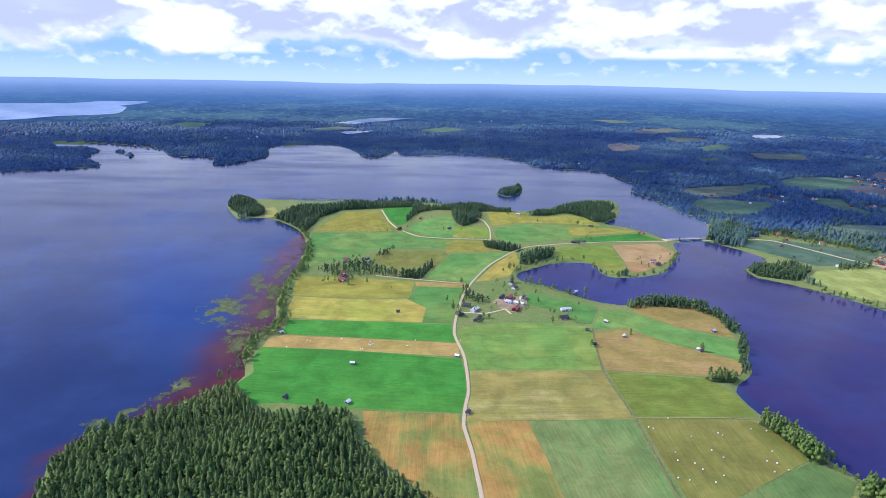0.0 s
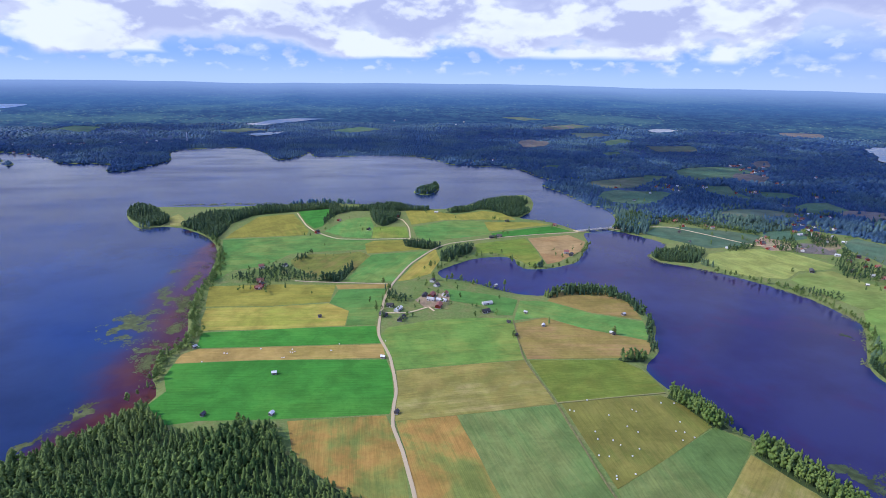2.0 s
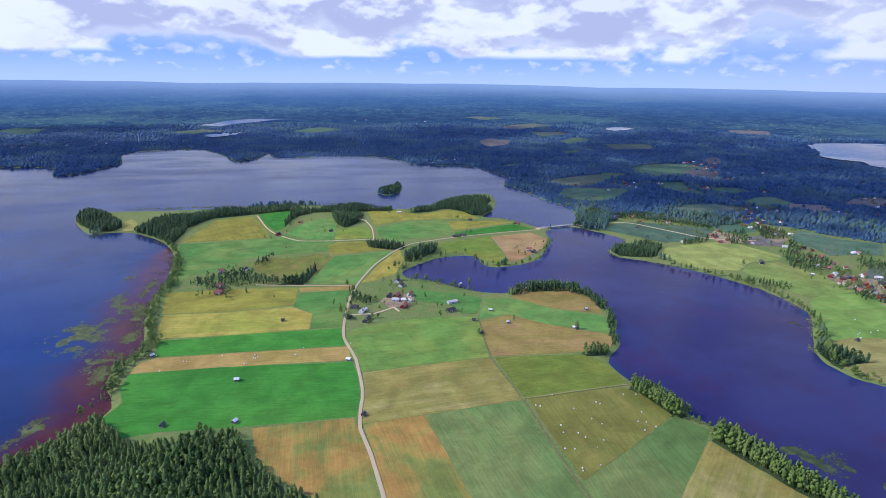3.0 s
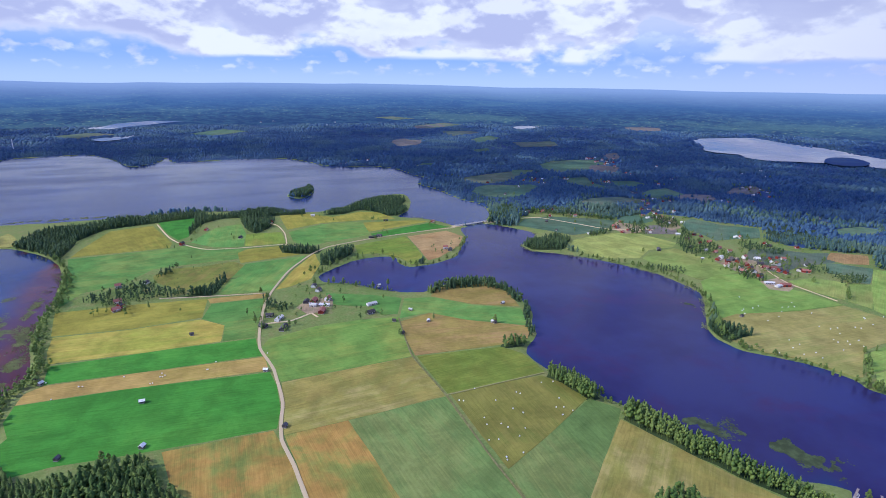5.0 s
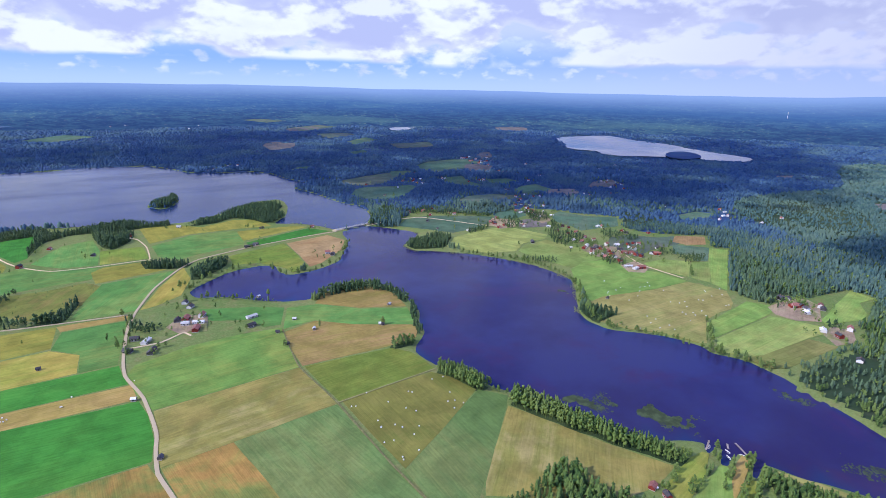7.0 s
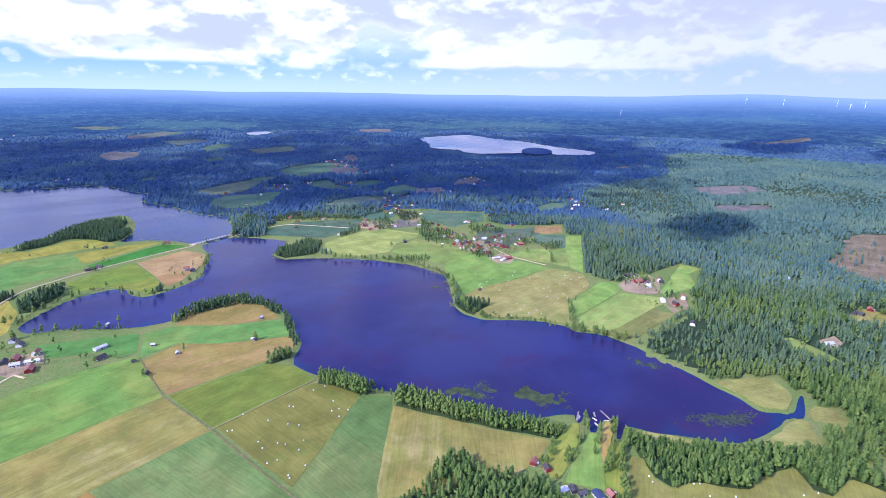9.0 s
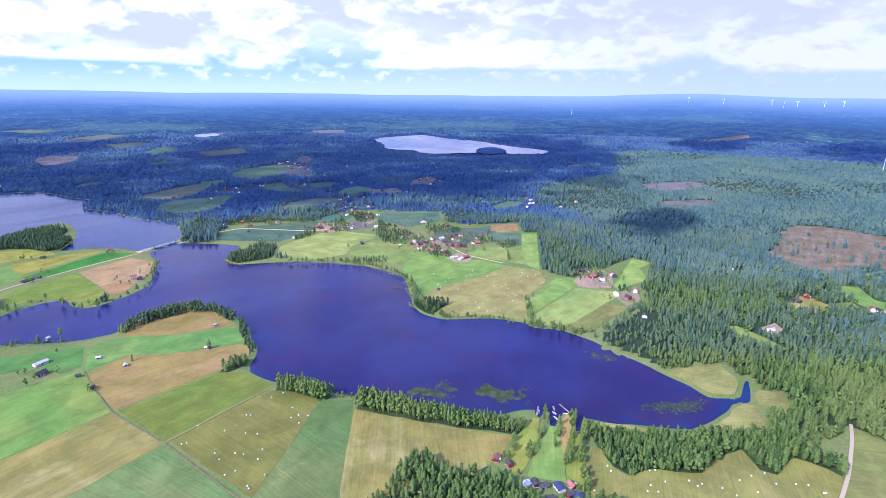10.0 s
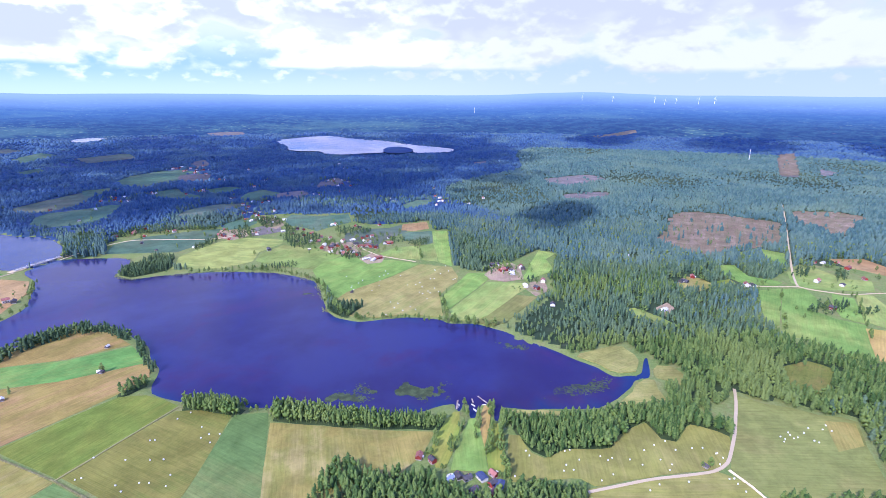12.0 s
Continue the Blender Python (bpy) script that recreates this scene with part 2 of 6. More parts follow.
def far_water():
    m, g, b = material("calm_water", 0.06, 0.5)
    b.inputs["IOR"].default_value = 1.7
    p = position(g)
    g.put(b.inputs["Base Color"], g.mix(g.smooth(g.noise(p, 0.006, 5), 0.4, 0.6), (0.02, 0.03, 0.09), (0.04, 0.05, 0.12)))
    g.put(b.inputs["Roughness"], g.smooth(g.noise(p, 0.01, 5), 0.35, 0.7, 0.03, 0.12))


far_water()


def mirror_water():
    m, g, b = material("mirror_water", 0.1, 0.5)
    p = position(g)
    # near-white metal colour stands in for the lake's bright reflection of sky
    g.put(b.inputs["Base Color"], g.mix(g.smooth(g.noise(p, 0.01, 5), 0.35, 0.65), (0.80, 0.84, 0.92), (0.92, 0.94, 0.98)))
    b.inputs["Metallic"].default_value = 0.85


mirror_water()


def foliage(name, dark, light, tip, wax=0.2):
    """Leaves or needles, each tree with a tone of its own."""
    m, g, b = material(name, 0.6, wax)
    att = g.add("ShaderNodeAttribute")
    att.attribute_name = "tone"
    isl = g.add("ShaderNodeNewGeometry").outputs["Random Per Island"]
    p = position(g)
    stand = g.noise(p, 0.006, 4, 0.6)
    t = g.math("ADD", g.math("MULTIPLY", att.outputs["Fac"], 0.7), g.math("MULTIPLY", isl, 0.3))
    col = g.mix(g.smooth(t, 0.1, 0.9), dark, light)
    col = g.mix(g.smooth(stand, 0.45, 0.68, 0, 0.6), col, tip)
    col = g.mix(g.math("MULTIPLY", g.smooth(g.noise(p, 0.9, 3, 0.7), 0.5, 0.75), 0.45), col, tip)
    g.put(b.inputs["Base Color"], col)
    b.inputs["Specular Tint"].default_value = (0.75, 0.88, 1.0, 1)
    return m


ground_material()
water_material()
foliage("spruce_needles", (0.042, 0.088, 0.022), (0.130, 0.190, 0.048), (0.190, 0.236, 0.066), 0.08)
foliage("birch_leaves", (0.080, 0.140, 0.032), (0.165, 0.230, 0.054), (0.210, 0.262, 0.068), 0.1)
# distance haze painted into the needles as a blue base colour
foliage("hazed_forest", (0.034, 0.074, 0.160), (0.066, 0.124, 0.196), (0.106, 0.174, 0.160), 0.12)
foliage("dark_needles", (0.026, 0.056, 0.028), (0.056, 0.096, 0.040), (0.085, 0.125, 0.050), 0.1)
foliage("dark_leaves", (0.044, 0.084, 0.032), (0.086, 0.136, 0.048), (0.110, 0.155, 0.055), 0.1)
# far needles painted greener, as if in sun and less hazed
foliage("sunlit_needles", (0.050, 0.102, 0.096), (0.102, 0.172, 0.140), (0.148, 0.212, 0.136), 0.1)
# two milder steps of the haze painted into the needles
foliage("half_hazed_needles", (0.048, 0.090, 0.050), (0.108, 0.166, 0.086), (0.145, 0.200, 0.094), 0.1)
foliage("hazed_needles", (0.042, 0.088, 0.088), (0.092, 0.152, 0.126), (0.134, 0.194, 0.118), 0.1)
plain("bark", (0.12, 0.09, 0.065), 0.9, 0.25, 2.0)
plain("gravel", (0.66, 0.53, 0.32), 0.95, 0.14, 0.4)
plain("earth_track", (0.24, 0.23, 0.09), 0.95, 0.2, 0.3)
plain("red_boards", (0.26, 0.045, 0.030), 0.8, 0.2, 0.5)
plain("white_boards", (0.74, 0.72, 0.68), 0.7, 0.08, 0.5)
plain("grey_boards", (0.17, 0.145, 0.125), 0.9, 0.25, 0.7)
plain("dark_boards", (0.075, 0.070, 0.068), 0.85, 0.25, 0.7)
plain("tile_roof", (0.34, 0.145, 0.115), 0.8, 0.2, 0.8)
plain("dark_roof", (0.085, 0.080, 0.085), 0.7, 0.2, 0.6)
plain("blue_roof", (0.07, 0.09, 0.17), 0.5, 0.15, 0.6)
plain("tin_roof", (0.70, 0.69, 0.66), 0.6, 0.2, 0.5)
plain("window_glass", (0.03, 0.04, 0.05), 0.1, 0.1)
plain("chimney_brick", (0.33, 0.17, 0.12), 0.9, 0.15, 1.0)
plain("bale_wrap", (0.84, 0.85, 0.83), 0.35, 0.05, 0.8)
plain("turbine_paint", (0.85, 0.86, 0.88), 0.4, 0.03)
plain("mast_steel", (0.75, 0.74, 0.76), 0.5, 0.1)
plain("concrete", (0.42, 0.40, 0.37), 0.9, 0.12, 0.5)
plain("jetty_planks", (0.36, 0.30, 0.26), 0.9, 0.15, 0.6)
plain("lily_pads", (0.070, 0.098, 0.040), 0.9, 0.3, 0.15)
plain("bright_pads", (0.150, 0.185, 0.065), 0.9, 0.3, 0.15)
plain("pale_reeds", (0.150, 0.175, 0.060), 0.9, 0.3, 0.1)
plain("water_reeds", (0.125, 0.140, 0.055), 0.9, 0.3, 0.1)

def cloud_matter():
    m, g, b = material("cloud_white", 1.0, 0.0)
    b.inputs["Base Color"].default_value = (0.88, 0.89, 0.92, 1)
    thin = g.add("ShaderNodeBsdfTranslucent", Color=(0.88, 0.91, 0.97, 1))
    body = g.add("ShaderNodeMixShader", i0=0.5, i1=b.outputs[0], i2=thin.outputs[0])
    both = g.add("ShaderNodeMixShader", i0=0.70, i1=body.outputs[0], i2=g.add("ShaderNodeBsdfTransparent").outputs[0])
    g.put(m.node_tree.nodes["Material Output"].inputs["Surface"], both.outputs[0])


cloud_matter()


def hazy_hills():
    """The backdrop of far hills, painted with bluer, paler haze towards the skyline, lit clearings and cloud shade."""
    m, g, b = material("hazy_hills", 1.0, 0.0)
    p = position(g)
    sep = g.add("ShaderNodeSeparateXYZ", i0=p).outputs
    r = g.math("POWER", g.math("ADD", g.math("MULTIPLY", sep[0], sep[0]), g.math("MULTIPLY", sep[1], sep[1])), 0.5)
    bearing = g.math("ARCTAN2", sep[0], sep[1])
    # how far the country really lies, before being drawn in to fit the view
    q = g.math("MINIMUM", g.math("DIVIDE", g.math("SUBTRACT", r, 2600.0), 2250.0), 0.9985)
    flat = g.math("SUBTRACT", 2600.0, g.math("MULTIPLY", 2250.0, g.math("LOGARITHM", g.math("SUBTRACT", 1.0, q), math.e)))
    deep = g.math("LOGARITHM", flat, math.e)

    def patches(sx, sy, off, detail=7, distort=0.4):
        return g.noise(g.add("ShaderNodeCombineXYZ", i0=g.math("MULTIPLY", bearing, sx), i1=g.math("MULTIPLY", deep, sy), i2=off).outputs[0], 1.0, detail, 0.62, distort)

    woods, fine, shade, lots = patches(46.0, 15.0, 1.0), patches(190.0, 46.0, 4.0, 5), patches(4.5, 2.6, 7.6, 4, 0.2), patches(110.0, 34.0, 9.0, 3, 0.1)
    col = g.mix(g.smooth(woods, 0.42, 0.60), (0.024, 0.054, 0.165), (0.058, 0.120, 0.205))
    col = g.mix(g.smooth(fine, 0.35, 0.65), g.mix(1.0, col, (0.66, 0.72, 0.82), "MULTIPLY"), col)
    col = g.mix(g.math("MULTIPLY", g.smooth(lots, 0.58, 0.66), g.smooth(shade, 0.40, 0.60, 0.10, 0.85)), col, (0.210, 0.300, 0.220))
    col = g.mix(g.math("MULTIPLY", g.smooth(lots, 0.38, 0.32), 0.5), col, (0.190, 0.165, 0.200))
    # cloud shade and sunlit stretches painted into the glow
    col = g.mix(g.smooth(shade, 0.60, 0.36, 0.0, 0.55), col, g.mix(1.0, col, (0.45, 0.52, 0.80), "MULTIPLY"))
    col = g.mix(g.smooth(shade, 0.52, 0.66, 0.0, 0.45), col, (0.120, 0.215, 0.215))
    # haze painted over the hills, thicker with distance
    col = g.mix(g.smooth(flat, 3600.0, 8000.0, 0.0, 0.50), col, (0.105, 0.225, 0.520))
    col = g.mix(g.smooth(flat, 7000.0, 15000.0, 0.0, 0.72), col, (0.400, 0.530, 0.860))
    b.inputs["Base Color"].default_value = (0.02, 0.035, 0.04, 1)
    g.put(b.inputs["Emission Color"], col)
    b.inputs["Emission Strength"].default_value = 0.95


hazy_hills()

# ---- plan of the place, in metres, placed to fit the camera's view ----
SHORE_WEST = [(-257, 273), (-272, 312), (-271, 330), (-250, 352), (-232, 367), (-214, 385), (-196, 399), (-182, 419), (-179, 435), (-198, 480), (-198, 509), (-188, 530), (-189, 561), (-203, 613), (-212, 689), (-209, 731), (-216, 780), (-220, 823), (-238, 888), (-264, 938), (-296, 976), (-331, 1008), (-366, 1014), (-389, 999), (-425, 1047), (-459, 1116)]
SHORE_NORTH = [(-477, 1183), (-439, 1186), (-361, 1181), (-272, 1178), (-109, 1192), (-33, 1187), (55, 1149), (161, 1115), (213, 1135), (286, 1192), (336, 1239), (396, 1238), (383, 1144), (347, 1061), (315, 1022), (351, 995), (374, 968), (387, 935), (401, 910)]
SHORE_FAR = [(464, 922), (498, 969), (527, 1075), (505, 1133), (494, 1272), (478, 1369), (537, 1413), (511, 1503), (499, 1616), (451, 1696), (383, 1711), (299, 1747), (252, 1870), (190, 1963), (27, 1986), (-154, 1959), (-188, 2122), (-201, 1984), (-272, 1897), (-349, 2079), (-432, 2216), (-552, 2236), (-668, 2176), (-680, 2098), (-619, 1892), (-650, 1736), (-690, 1646), (-732, 1687), (-760, 1800), (-838, 1831), (-916, 1834), (-976, 1900), (-1042, 1988)]
SHORE_LEFT = [(-1171, 2092), (-1312, 2147), (-1468, 2181), (-1564, 2163), (-1434, 2012), (-1336, 2010), (-1240, 1956), (-1154, 1732), (-1027, 1614), (-1051, 1566), (-1109, 1507), (-1212, 1456), (-1394, 1329), (-1456, 1049), (-1022, 525), (-454, 226), (-285, 197), (-266, 238)]
LAKE_WEST_BANK = [(398, 893), (383, 838), (351, 784), (319, 737), (278, 718), (237, 716), (227, 739), (231, 769), (204, 778), (168, 771), (130, 745), (105, 720), (107, 695), (135, 681), (161, 656), (184, 632), (202, 621), (227, 615), (244, 628), (285, 634), (317, 626), (335, 606), (337, 572), (328, 536), (325, 513), (305, 479), (296, 455), (272, 434), (264, 422), (264, 403), (266, 387)]
LAKE_SOUTH_BANK = [(270, 386), (280, 363), (286, 332), (296, 308), (319, 247), (335, 206)]
LAKE_HEAD = [(368, 180), (372, 174), (362, 168), (364, 165), (375, 167), (378, 163), (359, 154), (361, 150), (382, 153), (384, 148), (384, 143), (363, 134), (364, 131), (386, 135), (392, 117)] + [(404, 95), (423, 61), (450, 48), (468, 42), (482, 41), (487, 39), (497, 29), (538, 35), (539, 38), (498, 37), (491, 47), (483, 60), (493, 75), (502, 104), (516, 139), (520, 179)]
LAKE_EAST_BANK = [(511, 140), (530, 186), (534, 227), (521, 253), (527, 268), (515, 305), (478, 349), (475, 378), (486, 401), (510, 427), (546, 463), (566, 489), (569, 522), (566, 567), (548, 611), (519, 659), (495, 689), (452, 726), (452, 763), (484, 778), (514, 815), (502, 848), (476, 890), (457, 910)]
ISLAND_1 = [(127, 1298), (152, 1374), (175, 1384), (204, 1419), (197, 1341), (172, 1275), (148, 1260)]
ISLAND_2 = [(-1169, 1918), (-1177, 1966), (-1132, 1924), (-1106, 1851)]
ISLAND_3 = [(-1091, 1838), (-1093, 1883), (-1048, 1830), (-1043, 1788)]
FAR_LAKE_1 = [(2115, 2010), (2232, 2088), (2349, 2065), (2501, 1990), (2470, 1810), (2440, 1570), (2331, 1305), (2269, 1091), (2134, 1040), (2055, 1137), (2010, 1266), (1914, 1348), (1840, 1396), (1839, 1484), (1898, 1562), (1856, 1637), (1870, 1708), (1999, 1838)]
FAR_ISLE = [(2014, 1304), (2144, 1368), (2216, 1345), (2175, 1259), (2079, 1187), (1979, 1185), (1954, 1231)]
FAR_LAKE_2 = [(-3063, 3199), (-2757, 3429), (-2471, 3618), (-2370, 3765), (-2110, 3941), (-2105, 3767), (-2148, 3653), (-2084, 3624), (-1971, 3299), (-2137, 3071), (-2199, 2898), (-2245, 2767), (-2398, 2475)]
FAR_LAKE_3 = [(1574, 2840), (1672, 2891), (1751, 2823), (1666, 2752), (1566, 2725)]
FAR_LAKE_4 = [(-663, 3258), (-577, 3343), (-530, 3485), (-397, 3582), (-207, 3588), (-314, 3467), (-440, 3342), (-535, 3193)]
FAR_LAKE_5 = [(-537, 2772), (-463, 2845), (-361, 2925), (-394, 2773), (-477, 2673)]
FIELDS = []
FIELDS.append(('lush', [(-179, 486), (-102, 483), (18, 470), (22, 444), (21, 406), (16, 381), (-37, 383), (-103, 388), (-132, 391), (-159, 387), (-185, 404), (-181, 438)]))
FIELDS.append(('stubble', [(-178, 505), (-166, 514), (16, 503), (18, 474), (-102, 485), (-179, 488)]))
FIELDS.append(('lush', [(-171, 552), (-52, 550), (10, 547), (11, 526), (14, 506), (-167, 517)]))
FIELDS.append(('straw', [(-184, 620), (-113, 614), (-44, 617), (-20, 592), (-23, 553), (-90, 553), (-173, 558), (-180, 585)]))
FIELDS.append(('hay', [(-198, 692), (-110, 688), (-38, 679), (-43, 623), (-114, 618), (-186, 625)]))
FIELDS.append(('green', [(-32, 660), (28, 657), (18, 603), (10, 551), (-21, 553), (-18, 593), (-41, 619)]))
FIELDS.append(('stubble', [(-36, 679), (30, 674), (28, 661), (-33, 664)]))
FIELDS.append(('green', [(-231, 912), (-95, 922), (-78, 938), (-39, 900), (13, 886), (1, 833), (-76, 828), (-112, 822), (-140, 772), (-183, 753), (-199, 703), (-209, 776), (-214, 825)]))
FIELDS.append(('hay', [(-223, 967), (-200, 1069), (-137, 1089), (-96, 956), (-98, 929), (-230, 923)]))
FIELDS.append(('lush', [(-128, 1110), (-104, 1134), (-62, 1138), (-65, 1041), (-72, 987), (-87, 973), (-105, 1019)]))
FIELDS.append(('green', [(-60, 967), (-28, 1035), (15, 1052), (20, 977), (13, 900), (-32, 911), (-65, 951)]))
FIELDS.append(('meadow', [(22, 973), (79, 969), (79, 897), (17, 900)]))
FIELDS.append(('heath', [(-106, 791), (-84, 815), (-48, 812), (-4, 820), (12, 781), (-5, 753), (-32, 703), (-62, 716), (-97, 758)]))
FIELDS.append(('hay', [(21, 880), (79, 880), (109, 859), (92, 826), (7, 812), (5, 865)]))
FIELDS.append(('green', [(14, 804), (77, 811), (102, 815), (62, 742), (38, 685), (-24, 690), (-7, 748)]))
FIELDS.append(('straw', [(116, 825), (114, 768), (93, 710), (61, 688), (45, 685), (74, 750)]))
FIELDS.append(('hay', [(91, 1108), (142, 1102), (187, 1052), (250, 1081), (291, 1060), (300, 998), (235, 1010), (159, 1013), (93, 983)]))
FIELDS.append(('green', [(94, 966), (157, 1000), (230, 997), (238, 938), (220, 900), (150, 882), (115, 866), (94, 898)]))
FIELDS.append(('lush', [(229, 908), (353, 946), (368, 925), (378, 907), (229, 880)]))
FIELDS.append(('hay', [(235, 989), (334, 976), (355, 958), (229, 922)]))
FIELDS.append(('meadow', [(186, 845), (280, 870), (277, 806), (268, 732), (243, 723), (235, 762), (215, 791), (181, 797)]))
FIELDS.append(('plough', [(285, 867), (363, 882), (376, 838), (348, 790), (294, 741), (273, 732), (281, 806)]))
FIELDS.append(('grass', [(25, 540), (75, 554), (129, 554), (168, 547), (157, 493), (152, 455), (28, 450), (19, 488), (16, 523)]))
FIELDS.append(('green', [(104, 649), (154, 624), (188, 602), (169, 558), (151, 561), (146, 589), (109, 607), (101, 625)]))
FIELDS.append(('dryhay', [(28, 447), (152, 452), (156, 377), (22, 370), (24, 393), (27, 415)]))
FIELDS.append(('ochre', [(-63, 380), (14, 377), (23, 332), (24, 280), (-6, 286), (-34, 315), (-53, 336)]))
FIELDS.append(('ochre', [(22, 368), (71, 370), (84, 277), (92, 205), (40, 205), (32, 275), (27, 332)]))
FIELDS.append(('teal', [(72, 370), (156, 374), (156, 285), (160, 205), (93, 205), (85, 277)]))
FIELDS.append(('ochrehay', [(167, 535), (206, 545), (237, 513), (298, 474), (280, 449), (246, 446), (157, 455), (160, 494)]))
FIELDS.append(('green', [(192, 598), (227, 589), (264, 549), (313, 523), (299, 476), (238, 516), (208, 548), (169, 544)]))
FIELDS.append(('ochrehay', [(247, 619), (311, 612), (324, 573), (315, 528), (266, 554), (226, 594)]))
FIELDS.append(('olive', [(158, 451), (245, 440), (260, 422), (259, 383), (161, 379)]))
FIELDS.append(('baled', [(163, 379), (253, 376), (263, 360), (269, 330), (211, 299), (164, 276)]))
FIELDS.append(('teal', [(271, 328), (286, 306), (276, 296), (203, 235), (184, 219), (170, 212), (162, 233), (164, 273)]))
FIELDS.append(('dryhay', [(277, 294), (292, 252), (308, 210), (326, 171), (298, 166), (261, 172), (196, 223), (203, 232)]))
FIELDS.append(('hazegrass', [(977, 1566), (1065, 1629), (1170, 1646), (1237, 1620), (1230, 1515), (1145, 1501), (1073, 1408), (964, 1390), (925, 1449)]))
FIELDS.append(('hazebare', [(1155, 1511), (1206, 1436), (1089, 1320), (1066, 1397)]))
FIELDS.append(('hazebare', [(1372, 1730), (1453, 1758), (1366, 1631), (1285, 1593)]))
FIELDS.append(('hazegrass', [(566, 1207), (604, 1262), (642, 1282), (703, 1258), (760, 1253), (768, 1220), (716, 1177), (670, 1127), (614, 1116), (567, 1151)]))
FIELDS.append(('hazemeadow', [(633, 1407), (727, 1443), (820, 1470), (814, 1389), (710, 1309), (645, 1301), (608, 1354)]))
FIELDS.append(('hazegrass', [(836, 1499), (900, 1476), (862, 1409), (795, 1410)]))
FIELDS.append(('hazegrass', [(920, 1314), (983, 1305), (942, 1232), (940, 1152), (905, 1127), (869, 1205), (864, 1237)]))
FIELDS.append(('hazegrass', [(1014, 1225), (1072, 1207), (1073, 1145), (1006, 1134), (968, 1161)]))
FIELDS.append(('hazegrass', [(955, 1046), (1022, 1088), (1080, 1093), (1063, 1015), (1010, 985), (953, 1000)]))
FIELDS.append(('hazemeadow', [(755, 1021), (812, 1048), (880, 1036), (920, 992), (871, 960), (807, 971), (761, 976)]))
FIELDS.append(('hazegrass', [(704, 832), (749, 866), (800, 868), (821, 861), (785, 817), (744, 808)]))
FIELDS.append(('hazegrass', [(832, 788), (877, 807), (892, 746), (938, 702), (880, 653), (830, 664), (790, 667), (801, 705), (801, 743)]))
FIELDS.append(('hazegrass', [(508, 876), (547, 913), (603, 918), (641, 896), (680, 874), (714, 843), (680, 808), (637, 790), (598, 784), (569, 782), (553, 811), (523, 853)]))
FIELDS.append(('hazebare', [(701, 749), (748, 789), (794, 775), (757, 727), (715, 739)]))
FIELDS.append(('hazebare', [(991, 958), (1057, 1009), (1118, 981), (1053, 912)]))
FIELDS.append(('hazebare', [(1180, 983), (1268, 1039), (1337, 1030), (1255, 959)]))
FIELDS.append(('hazegrass', [(1067, 647), (1147, 648), (1160, 612), (1091, 592), (1043, 609)]))
FIELDS.append(('hazemeadow', [(730, 560), (797, 604), (837, 599), (872, 558), (906, 548), (867, 511), (793, 516), (736, 504)]))
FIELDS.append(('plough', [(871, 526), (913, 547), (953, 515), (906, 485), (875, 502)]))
FIELDS.append(('pale', [(508, 713), (554, 753), (605, 764), (649, 769), (689, 749), (710, 679), (687, 663), (633, 661), (590, 632), (544, 647), (525, 679)]))
FIELDS.append(('palepaddock', [(594, 628), (626, 648), (684, 654), (688, 603), (721, 564), (683, 529), (631, 527), (603, 523), (599, 550), (593, 581)]))
FIELDS.append(('paddock', [(598, 516), (640, 530), (678, 520), (678, 490), (667, 471), (685, 459), (696, 441), (700, 392), (631, 400), (589, 409), (551, 418), (525, 415), (536, 439), (561, 474)]))
FIELDS.append(('palebaled', [(521, 414), (549, 417), (587, 407), (631, 396), (698, 390), (708, 340), (673, 313), (650, 304), (631, 306), (594, 303), (553, 279), (522, 258), (519, 267), (508, 304), (496, 336), (484, 367), (519, 370)]))
FIELDS.append(('palepaddock', [(719, 476), (762, 472), (788, 443), (721, 403), (708, 451)]))
FIELDS.append(('palepaddock', [(791, 440), (813, 424), (725, 372), (721, 398)]))
FIELDS.append(('paddock', [(816, 426), (888, 467), (906, 445), (714, 342), (723, 369)]))
FIELDS.append(('hazegrass', [(853, 514), (890, 470), (817, 430), (798, 442), (829, 462), (804, 480)]))
FIELDS.append(('paddock', [(587, 296), (649, 301), (694, 306), (707, 276), (677, 269), (561, 270), (553, 273)]))
FIELDS.append(('palepaddock', [(556, 267), (671, 265), (681, 240), (692, 214), (677, 207), (644, 213), (560, 221), (520, 236), (525, 251)]))
FIELDS.append(('palemeadow', [(518, 234), (560, 220), (641, 211), (646, 185), (586, 191), (551, 194), (534, 203)]))
FIELDS.append(('paddock', [(713, 226), (817, 242), (858, 247), (851, 218), (815, 223), (781, 204), (760, 199), (701, 217)]))
FIELDS.append(('yard', [(699, 282), (746, 280), (772, 269), (760, 247), (707, 224), (684, 243), (683, 265)]))
FIELDS.append(('yard', [(670, 209), (701, 211), (710, 193), (676, 178), (649, 187)]))
FIELDS.append(('yard', [(667, 795), (708, 835), (734, 797), (707, 756), (666, 756)]))
FIELDS.append(('yard', [(678, 490), (715, 491), (708, 460), (679, 447), (662, 463)]))
FIELDS.append(('yard', [(690, 579), (739, 591), (753, 562), (751, 529), (699, 505), (682, 535)]))
FIELDS.append(('yard', [(812, 837), (850, 829), (797, 755), (765, 747), (776, 795)]))
FIELDS.append(('meadow', [(656, 74), (666, 65), (642, 33), (628, 35), (636, 60)]))
FIELDS.append(('paddock', [(809, -77), (830, -104), (690, -92), (683, -82), (735, -76)]))
